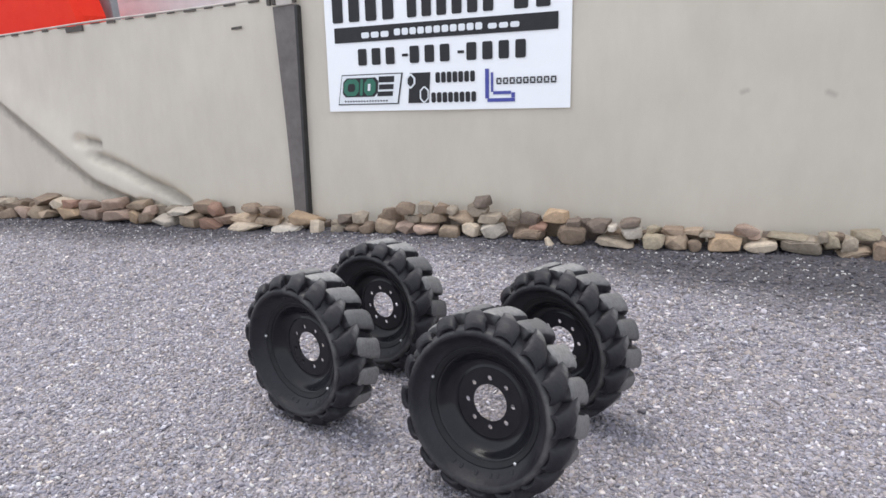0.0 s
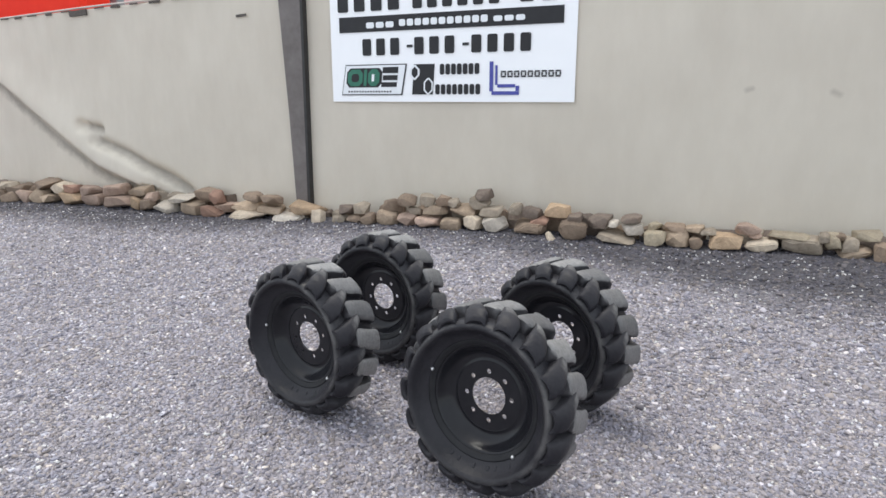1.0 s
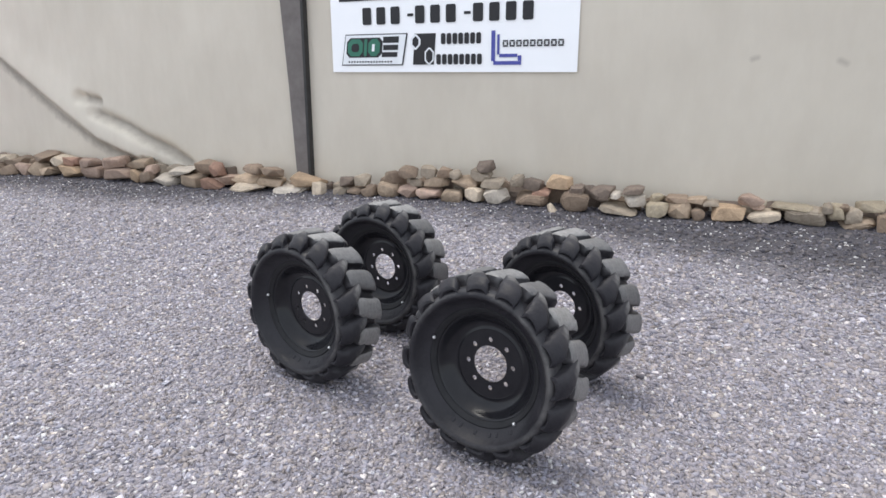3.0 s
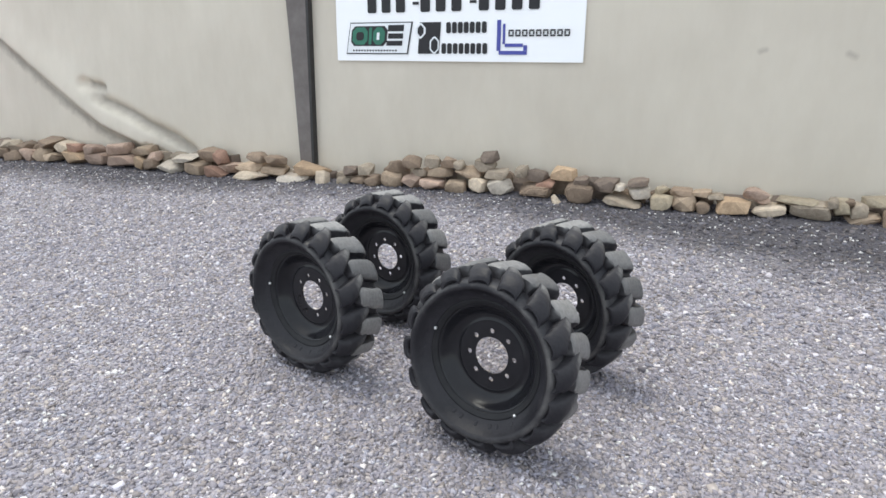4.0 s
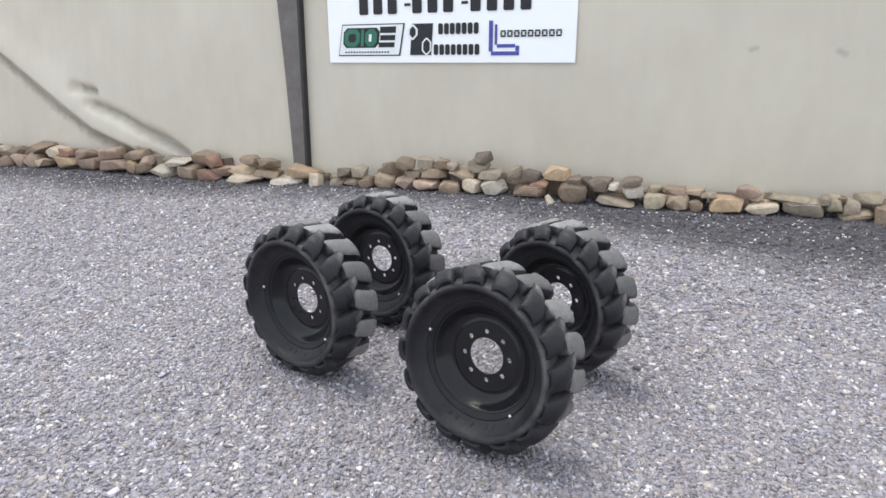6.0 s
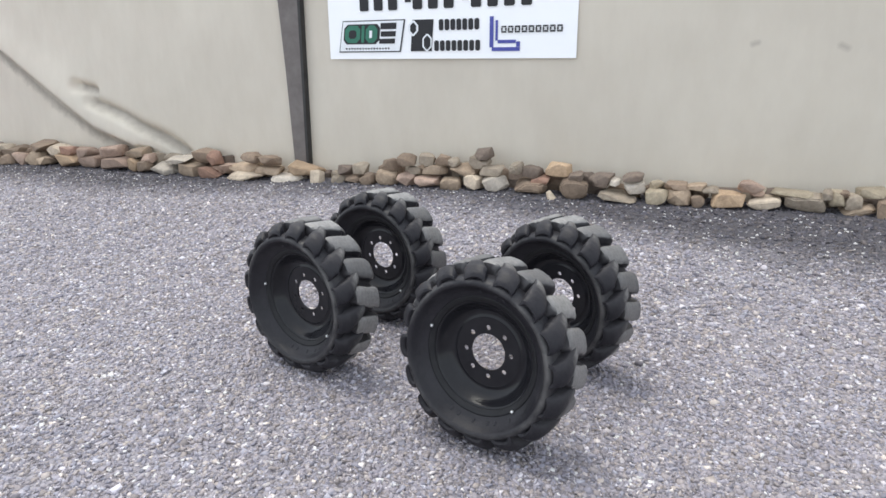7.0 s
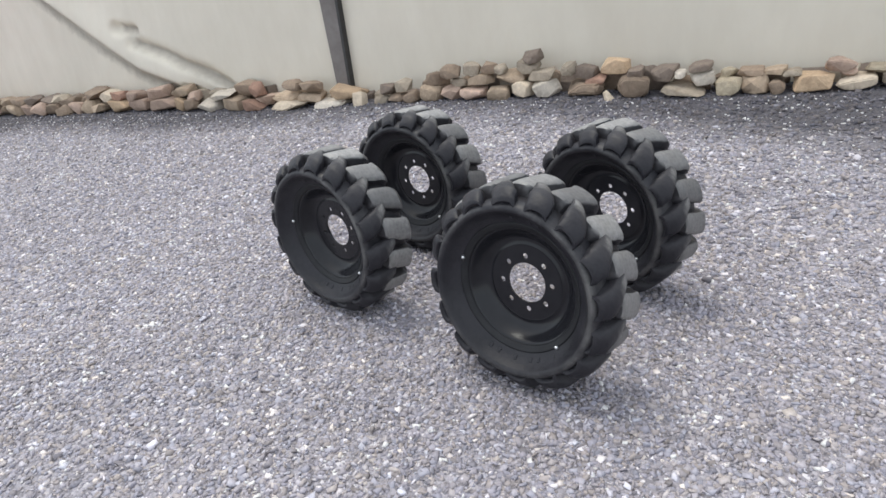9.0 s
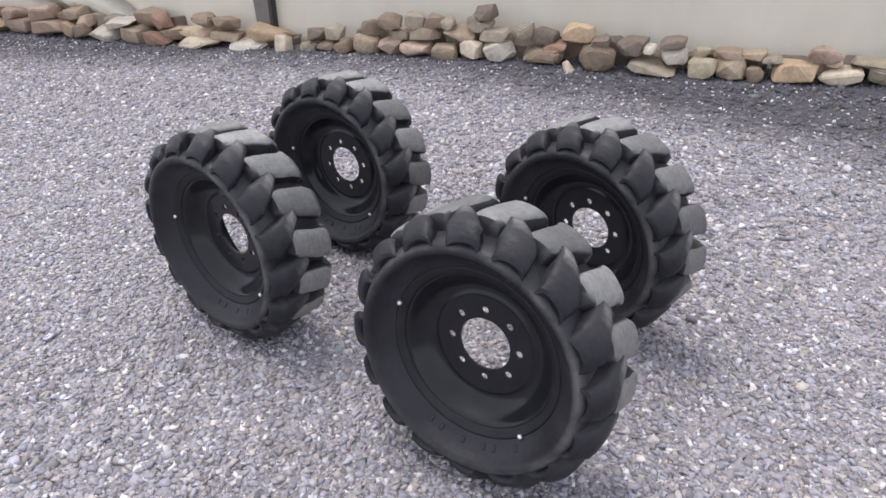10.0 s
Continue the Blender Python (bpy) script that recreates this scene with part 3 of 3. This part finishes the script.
    bar("square_notch", INK_WHITE, 0.93, 0.215, 1.04, 0.36, 0.03, 0.014, 0.045)
    bar("square_ring", INK, 0.955, 0.235, 1.02, 0.34, 0.03, 0.017, 0.03)
    bar("square_notch", INK_WHITE, 1.085, 0.072, 1.185, 0.232, 0.03, 0.014, 0.04)
    bar("square_ring", INK, 1.102, 0.088, 1.172, 0.216, 0.03, 0.017, 0.03)
    letters(INK, 1.264, 0.262, 1.695, 0.364, 7, 0.22)
    letters(INK, 1.214, 0.072, 1.705, 0.17, 8, 0.22)
    # blue angular emblem
    bar("blue_bar", INK_BLUE, 1.787, 0.10, 1.825, 0.375)
    bar("blue_bar", INK_BLUE, 1.845, 0.16, 1.868, 0.34)
    bar("blue_bar", INK_BLUE, 1.81, 0.066, 2.085, 0.10)
    bar("blue_bar", INK_BLUE, 1.868, 0.135, 2.045, 0.165)
    bar("blue_bar", INK_BLUE, 2.05, 0.102, 2.085, 0.15)
    letters(INK, 1.90, 0.228, 2.495, 0.242, 9, 0.2)
    letters(INK, 1.90, 0.274, 2.495, 0.288, 9, 0.2)
    for i in range(9):
        for dx in (0.0, 0.0389):
            bar("lettering_bar", INK, 1.90 + i * 0.0661 + dx, 0.244, 1.914 + i * 0.0661 + dx, 0.272)
    tagged(base, "white vinyl banner with black bars and green and blue emblems", "sign")


build_banner()


# ---- behind the wall ----
def build_behind():
    house = empty("orange_machine", pose(-11.6, 7.85, 0.0))
    bm = bmesh.new()
    secs = []
    for z, r in ((0.0, 2.16), (2.9, 1.98), (3.3, 1.86), (3.7, 1.6), (3.9, 1.2)):
        secs.append([bm.verts.new(p) for p in ((-r, -0.2, z), (-r + 0.1, -0.25, z), (r - 0.1, -0.25, z), (r, -0.18, z), (r, 0.25, z), (-r, 0.25, z))])
    for a, b in zip(secs, secs[1:]):
        for k in range(6):
            bm.faces.new((a[k], a[(k + 1) % 6], b[(k + 1) % 6], b[k]))
    bm.faces.new(secs[0][::-1])
    bm.faces.new(secs[-1])
    bmesh.ops.recalc_face_normals(bm, faces=bm.faces)
    part("housing", bm, ORANGE, house)
    part("skid", box_bm(-2.2, 2.2, -0.3, 0.3, -0.02, 0.12, 0.02), GREY_STEEL, house, "grey steel skid")
    tagged(house, "tall orange painted steel machine housing behind the fabric wall", "machine")
    pole = part("grey_upright", box_bm(-9.95, -9.68, 8.3, 8.45, -0.02, 4.2, 0.02), GREY_STEEL)
    tagged(pole, "grey square steel upright behind the fabric wall", "post")
    siding = empty("wall_back", pose(-6.0, 9.6, 0.0))
    for i in range(15):
        b = box_bm(-8.0, 9.0, -0.012, 0.03, i * 0.3, i * 0.3 + 0.297, 0.004, 1)
        part("board", b, SIDING, siding).matrix_local = pose(0, 0, 0, 1.5 if i else 0, 0, 0)
    tagged(siding, "white horizontal board wall standing behind the fabric wall", "wall", kind="structure")


build_behind()


# ---- the stone border ----
TONES = {"b": (0.296, 0.221, 0.163), "g": (0.369, 0.309, 0.243), "t": (0.450, 0.346, 0.253), "o": (0.498, 0.360, 0.239), "p": (0.483, 0.353, 0.282), "w": (0.672, 0.599, 0.514), "c": (0.583, 0.488, 0.381), "r": (0.352, 0.214, 0.158), "d": (0.226, 0.177, 0.144), "l": (0.395, 0.333, 0.244)}
border = empty("stone_border", pose(-4.0, 5.5, 0.0))
tagged(border, "low dry-stacked row of tan and brown field stones", "stone edging")
stone_rng = random.Random(11)


def stone(x, z, w, h, tone, depth=None, back=0.0, tilt=None):
    """A broken field stone whose front lies near the border's face."""
    h *= 0.94
    rng = stone_rng
    depth = depth or min(0.34, max(0.16, 0.7 * w)) * rng.uniform(0.9, 1.15)
    bm = bmesh.new()
    for k in range(26):
        c = Vector((rng.uniform(-1, 1), rng.uniform(-1, 1), rng.uniform(-1, 1)))
        power = 7.0
        n = (abs(c.x) ** power + abs(c.y) ** power + abs(c.z) ** power) ** (1 / power)
        c = c / n * rng.uniform(0.9, 1.06)
        bm.verts.new((c.x * w * 0.48, c.y * depth * 0.5, c.z * h * 0.49))
    hull = bmesh.ops.convex_hull(bm, input=list(bm.verts))
    bmesh.ops.delete(bm, geom=list({g for g in hull["geom_interior"] + hull["geom_unused"] if isinstance(g, bmesh.types.BMVert)}), context="VERTS")
    bmesh.ops.dissolve_limit(bm, angle_limit=radians(14), verts=list(bm.verts), edges=list(bm.edges))
    bmesh.ops.bevel(bm, geom=list(bm.edges), offset=min(w, h) * 0.15, segments=2, affect="EDGES", clamp_overlap=True)
    ob = part("stone", bm, STONE, border, smooth=True)
    ob.data.set_sharp_from_angle(angle=radians(40))
    # the stones of the long left run are browner
    k = rng.uniform(0.8, 1.2) * (0.84 if x < -5.4 else 1.0)
    ob.color = (*[min(1.0, ch * k) for ch in TONES[tone]], 1)
    ob.matrix_local = pose(x + 4.0, back + depth * 0.5 - 0.03 + rng.uniform(-0.03, 0.03), z, rng.uniform(-5, 5), tilt if tilt is not None else rng.uniform(-5, 5), rng.uniform(-12, 12))
    return ob


def course(rows, back=0.0):
    for x, z, w, h, tone in rows:
        stone(x, z - (0.045 if x < -5.4 else 0.01), w, h * (0.9 if x < -5.4 else 1.0), tone, back=back)


def footed(rows):
    """Stones of the lowest course: they reach down into the gravel."""
    for x, z, w, h, tone in rows:
        low = min(ground_z(x, 5.45) - 0.005, z - h / 2)
        top = z + h / 2 - (0.02 if x < -5.4 else 0.0)
        stone(x, (top + low) / 2, w, top - low, tone)


footed([(-9.31, 0.16, 0.39, 0.25, 'b'), (-8.96, 0.17, 0.26, 0.20, 'p'), (-8.74, 0.18, 0.34, 0.20, 't'), (-8.47, 0.15, 0.30, 0.14, 't'), (-8.02, 0.17, 0.43, 0.18, 'o'), (-7.60, 0.16, 0.38, 0.19, 'p'), (-7.08, 0.17, 0.44, 0.18, 'p'), (-6.78, 0.18, 0.19, 0.15, 'o'), (-6.58, 0.15, 0.21, 0.16, 'b'), (-6.29, 0.12, 0.36, 0.16, 'w'), (-5.87, 0.13, 0.41, 0.18, 't'), (-5.51, 0.12, 0.29, 0.17, 'r')])
footed([(-5.02, 0.07, 0.59, 0.13, 'c'), (-4.43, 0.06, 0.47, 0.12, 'w'), (-3.73, 0.10, 0.20, 0.09, 'g'), (-3.55, 0.11, 0.18, 0.09, 'b'), (-3.36, 0.12, 0.17, 0.14, 'b'), (-3.15, 0.15, 0.25, 0.19, 't'), (-2.91, 0.14, 0.22, 0.14, 'p'), (-2.67, 0.13, 0.25, 0.12, 'p'), (-2.41, 0.12, 0.22, 0.14, 't'), (-2.19, 0.15, 0.20, 0.15, 'c'), (-1.96, 0.15, 0.25, 0.15, 'w'), (-1.65, 0.12, 0.42, 0.15, 'b')])
footed([(-1.20, 0.13, 0.29, 0.21, 'b'), (-0.81, 0.09, 0.34, 0.08, 'g'), (-0.48, 0.13, 0.20, 0.10, 'l'), (-0.29, 0.15, 0.20, 0.10, 't'), (-0.15, 0.10, 0.14, 0.08, 'b'), (0.09, 0.11, 0.28, 0.13, 'o'), (0.36, 0.10, 0.26, 0.10, 'c'), (0.65, 0.13, 0.30, 0.13, 'g'), (1.01, 0.07, 0.26, 0.10, 't'), (1.18, 0.09, 0.11, 0.16, 'b'), (1.36, 0.10, 0.24, 0.14, 't'), (1.62, 0.09, 0.26, 0.13, 'g')])
course([(-9.19, 0.29, 0.39, 0.17, 'b'), (-8.59, 0.35, 0.45, 0.19, 'b'), (-8.25, 0.32, 0.35, 0.19, 'c'), (-8.00, 0.33, 0.28, 0.16, 'r'), (-7.66, 0.31, 0.33, 0.17, 'p'), (-7.20, 0.33, 0.38, 0.19, 'p'), (-6.80, 0.32, 0.36, 0.15, 't'), (-6.57, 0.26, 0.20, 0.15, 'p'), (-6.04, 0.26, 0.34, 0.12, 'w'), (-5.67, 0.31, 0.35, 0.21, 'b'), (-5.47, 0.30, 0.19, 0.21, 'r'), (-5.36, 0.14, 0.35, 0.13, 'p'), (-5.08, 0.17, 0.40, 0.13, 't'), (-4.90, 0.30, 0.25, 0.14, 'b')], 0.05)
course([(-4.71, 0.15, 0.35, 0.11, 't'), (-4.65, 0.27, 0.26, 0.14, 'b'), (-4.24, 0.18, 0.43, 0.13, 'o'), (-3.64, 0.21, 0.18, 0.12, 'd'), (-3.46, 0.24, 0.17, 0.13, 'g'), (-3.10, 0.28, 0.24, 0.15, 'b'), (-2.90, 0.34, 0.20, 0.14, 'b'), (-2.83, 0.23, 0.17, 0.10, 'g'), (-2.69, 0.35, 0.19, 0.12, 'g'), (-2.60, 0.25, 0.27, 0.12, 't'), (-2.51, 0.35, 0.16, 0.12, 'b'), (-2.31, 0.26, 0.29, 0.11, 't'), (-2.13, 0.34, 0.21, 0.13, 'g'), (-2.08, 0.42, 0.18, 0.12, 'd'), (-2.00, 0.26, 0.26, 0.12, 'g')], 0.05)
course([(-2.40, 0.33, 0.13, 0.10, 'g'), (-1.75, 0.30, 0.15, 0.11, 'g'), (-1.60, 0.27, 0.20, 0.12, 'd'), (-1.35, 0.30, 0.24, 0.14, 'o'), (-1.52, 0.20, 0.20, 0.08, 'r'), (-1.19, 0.25, 0.14, 0.10, 'd'), (-0.96, 0.22, 0.23, 0.14, 'd'), (-0.84, 0.21, 0.10, 0.06, 'w'), (-0.68, 0.17, 0.21, 0.12, 'w'), (-0.69, 0.26, 0.19, 0.08, 'd'), (-0.48, 0.195, 0.14, 0.09, 'l')], 0.05)
course([(-0.32, 0.20, 0.19, 0.07, 'b'), (-0.16, 0.195, 0.16, 0.07, 't'), (-0.05, 0.18, 0.16, 0.06, 'g'), (0.25, 0.225, 0.21, 0.11, 'p'), (0.30, 0.17, 0.12, 0.07, 'p'), (0.56, 0.18, 0.32, 0.07, 'l'), (0.80, 0.19, 0.10, 0.09, 'g'), (0.89, 0.19, 0.11, 0.08, 'b'), (1.09, 0.215, 0.22, 0.09, 'l'), (0.86, 0.17, 0.12, 0.14, 'l'), (0.97, 0.15, 0.13, 0.14, 'g')], 0.05)
stone(-3.99, 0.085, 0.14, 0.25, 'c', 0.12, tilt=4)
stone(-1.375, 0.05, 0.075, 0.19, 'c', 0.09, back=-0.07, tilt=-24)
# both ends run on, and rubble fills the back of the row
for x in np.arange(-12.4, -9.5, 0.36):
    footed([(x, 0.18, 0.38, 0.2, stone_rng.choice("btgp"))])
    course([(x + 0.15, 0.32, 0.34, 0.15, stone_rng.choice("bdct"))], 0.05)
for x in np.arange(1.9, 5.9, 0.28):
    footed([(x, 0.1, 0.28, 0.14, stone_rng.choice("gtlb"))])
    course([(x + 0.1, 0.21, 0.24, 0.1, stone_rng.choice("lbgt"))], 0.05)
x = -11.0
while x < 5.8:
    w = stone_rng.uniform(0.2, 0.36)
    top = 0.27 if x < -5.4 else 0.14 if x < -3.3 else 0.26 if x < -1.1 else 0.17
    stone(x, top / 2, w * 1.1, top, stone_rng.choice("bdgb"), 0.16, back=0.2)
    x += w


# ---- the wheels ----
LUGS = 16
# tread bar across the tyre: place along the axle, top and foot radius, half width, lead along the tread
BAR = ((-0.094, 0.325, 0.312, 0.036, 0.0), (-0.107, 0.329, 0.313, 0.045, 0.0), (-0.113, 0.336, 0.314, 0.050, 0.0), (-0.112, 0.345, 0.315, 0.053, 0.001), (-0.105, 0.354, 0.316, 0.054, 0.003), (-0.088, 0.369, 0.318, 0.055, 0.008),
       (-0.077, 0.377, 0.319, 0.055, 0.012), (-0.066, 0.3805, 0.319, 0.054, 0.017), (-0.038, 0.383, 0.319, 0.052, 0.029), (-0.006, 0.383, 0.319, 0.049, 0.044), (0.016, 0.382, 0.319, 0.045, 0.054), (0.024, 0.376, 0.319, 0.041, 0.058), (0.030, 0.352, 0.319, 0.038, 0.060))


def lug_mesh(side, seed):
    """One tread bar, from its foot on the sidewall over the sloping shoulder to a blunt end past the middle, with worn corners. side: -1 front, 1 back."""
    rng = random.Random(seed)
    bm = bmesh.new()
    rings = []
    tall = rng.uniform(-0.004, 0.005)
    tilt, wear = rng.uniform(-0.006, 0.006), (rng.uniform(0.001, 0.007), rng.uniform(0.001, 0.007))
    skew = rng.uniform(-0.08, 0.08)
    for i, (y, top, foot, half, lead) in enumerate(BAR):
        ring = []
        if side < 0:
            # the near bars are shorter and taper to a point
            u = smoothstep(-0.08, 0.03, y)
            y, half, lead = y - 0.008 * u, half * (0.97 - 0.32 * u), lead * (1 + 0.25 * u)
        else:
            y += 0.032 * smoothstep(-0.08, 0.03, y)
        half *= rng.uniform(0.94, 1.06)
        lead += rng.uniform(-0.003, 0.003) + skew * (y + 0.11) * 0.3
        if side > 0 and 3 < i < 7:
            # the far shoulder is squarer
            top += 0.006
        fall = ((0.0, 0.0), (0.38, 0.06), (0.68, 0.22), (0.86, 0.5), (0.96, 0.85), (1.0, 1.5), (1.08, None))
        for k, d in [(-a, b) for a, b in fall[:0:-1]] + list(fall):
            r = foot if d is None else top - d * (0.015 if side < 0 else 0.009) - abs(k) ** 4 * wear[k > 0]
            r = max(r, foot)
            if abs(k) < 0.97 and r > foot + 0.01:
                r += tilt * k + tall
            a = (lead + k * half) / 0.383
            ring.append(bm.verts.new((r * math.cos(a), 0.027 - y if side > 0 else y, r * math.sin(a))))
        rings.append(ring)
    for p, q in zip(rings, rings[1:]):
        for k in range(12):
            bm.faces.new((p[k], p[k + 1], q[k + 1], q[k]))
    bm.faces.new(rings[0])
    bm.faces.new(rings[-1][::-1])
    bmesh.ops.recalc_face_normals(bm, faces=bm.faces)
    me = bpy.data.meshes.new("tread_lug")
    bm.to_mesh(me)
    bm.free()
    me.materials.append(DUSTY_RUBBER if side > 0 else LUG_RUBBER)
    me.polygons.foreach_set("use_smooth", [True] * len(me.polygons))
    me.set_sharp_from_angle(angle=radians(32))
    return me


def disc_bm(outer, holes, thick, steps=64):
    """A flat plate in the xz plane with round holes through it."""
    bm = bmesh.new()
    loops = []
    for cx, cz, r, n in [(0, 0, outer, steps)] + holes:
        loops.append([(cx + r * math.cos(2 * math.pi * k / n), cz + r * math.sin(2 * math.pi * k / n)) for k in range(n)])
    sides = []
    for y in (-thick / 2, thick / 2):
        edges, rings = [], []
        for lp in loops:
            vs = [bm.verts.new((x, y, z)) for x, z in lp]
            edges += [bm.edges.new((vs[k], vs[(k + 1) % len(vs)])) for k in range(len(vs))]
            rings.append(vs)
        bmesh.ops.triangle_fill(bm, use_beauty=True, use_dissolve=False, edges=edges)
        sides.append(rings)
    for a, b in zip(*sides):
        for k in range(len(a)):
            bm.faces.new((a[k], a[(k + 1) % len(a)], b[(k + 1) % len(a)], b[k]))
    bmesh.ops.recalc_face_normals(bm, faces=bm.faces)
    return bm


def build_wheel():
    wheel = empty("skid_steer_wheel")
    profile = [(0.232, -0.020), (0.236, -0.048), (0.242, -0.056), (0.252, -0.062), (0.265, -0.072), (0.277, -0.084), (0.286, -0.096), (0.292, -0.106), (0.297, -0.1125), (0.303, -0.1155), (0.310, -0.1155), (0.317, -0.112), (0.323, -0.105), (0.328, -0.094), (0.331, -0.078), (0.332, -0.03)]
    profile += [(0.331, 0.055), (0.328, 0.098), (0.324, 0.116), (0.321, 0.128), (0.303, 0.134), (0.288, 0.133), (0.262, 0.120), (0.240, 0.104), (0.222, 0.088), (0.211, 0.060), (0.211, 0.0)]
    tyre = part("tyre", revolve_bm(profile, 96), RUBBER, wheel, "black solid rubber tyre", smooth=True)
    kinds = [[lug_mesh(side, 10 * side + v) for v in range(5)] for side in (-1, 1)]
    for i in range(LUGS):
        for k in range(2):
            ob = new("tread_lug", kinds[k][(i * 3 + i // 5) % 5])
            ob.parent = tyre
            ob.matrix_local = pose(0, 0, 0, 0, 360 * (i + 0.5 * k) / LUGS, 0)
    rim = part("rim", revolve_bm([(0.209, 0.0), (0.209, 0.09), (0.220, 0.108), (0.224, 0.116), (0.205, 0.102), (0.196, 0.06), (0.190, 0.006)], 72), RIM_PAINT, wheel, "gloss black steel rim", smooth=True)
    lugs8 = [(0.1016 * math.cos(math.pi * k / 4), 0.1016 * math.sin(math.pi * k / 4), 0.0108, 12) for k in range(8)]
    part("hub_plate", disc_bm(0.142, [(0, 0, 0.0762, 40)] + lugs8, 0.008), RIM_PAINT, rim, "black plate with bolt holes").matrix_local = pose(0, 0.010, 0)
    bowl = [(0.140, 0.006), (0.147, 0.0075), (0.154, 0.0115), (0.162, 0.0115), (0.174, 0.006), (0.187, -0.004), (0.198, -0.017), (0.207, -0.030), (0.213, -0.039), (0.219, -0.045), (0.223, -0.044), (0.224, -0.026), (0.216, 0.0), (0.197, 0.018), (0.170, 0.021), (0.140, 0.014)]
    part("bowl", revolve_bm(bowl, 72), RIM_PAINT, rim, smooth=True)
    flange = [(0.2225, -0.037), (0.219, -0.0445), (0.2225, -0.0495), (0.229, -0.0525), (0.236, -0.0565), (0.241, -0.0595), (0.245, -0.0595), (0.246, -0.055), (0.239, -0.038), (0.228, -0.030)]
    part("flange", revolve_bm(flange, 72), FLANGE_PAINT, rim, "satin black rim flange", smooth=True)
    # moulded marks round the sidewall, too worn to read
    mark = box_bm(-0.006, 0.006, -0.0025, 0.002, -0.010, 0.010, 0.002, 1)
    mark_mesh = bpy.data.meshes.new("moulded_mark")
    mark.to_mesh(mark_mesh)
    mark.free()
    mark_mesh.materials.append(RUBBER)
    for a in (-117, -109, -94, -80, -73, -58, 66, 73, 88):
        ob = new("moulded_mark", mark_mesh)
        ob.parent = tyre
        ob.matrix_local = pose(0, 0, 0, 0, -a, 0) @ pose(0.266, -0.0735, 0, 0, 0, 0) @ pose(0, 0, 0, 0, 0, -40) @ pose(0, 0, 0, 0, 90, 0)
    for a, r in ((-53, 0.243), (158, 0.243)):
        b = bmesh.new()
        bmesh.ops.create_uvsphere(b, u_segments=10, v_segments=6, radius=0.008)
        o = part("rivet", b, BRIGHT, rim, "small bright metal plug", smooth=True)
        o.matrix_local = pose(r * math.cos(radians(a)), -0.061, r * math.sin(radians(a)))
    return tagged(wheel, "chunky black rubber tyre on a gloss black steel wheel", "wheel", "wheels on the yard")


first = build_wheel()
WHEELS = [(-0.695, 2.034, 0.405, -9.5, -8.5, 2.2), (-1.736, 2.270, 0.419, -4.8, -12.0, 14.8), (-1.694, 2.942, 0.390, -3.9, -9.7, 9.2), (-0.600, 2.795, 0.350, -1.5, -20.5, 5.2)]
for i, (x, y, z, tip, yaw, spin) in enumerate(WHEELS):
    m = pose(x, y, z, tip, 0, yaw) @ pose(0, 0, 0, 0, -spin, 0)
    if i == 0:
        first.matrix_world = m
    else:
        copy_thing(first, m)
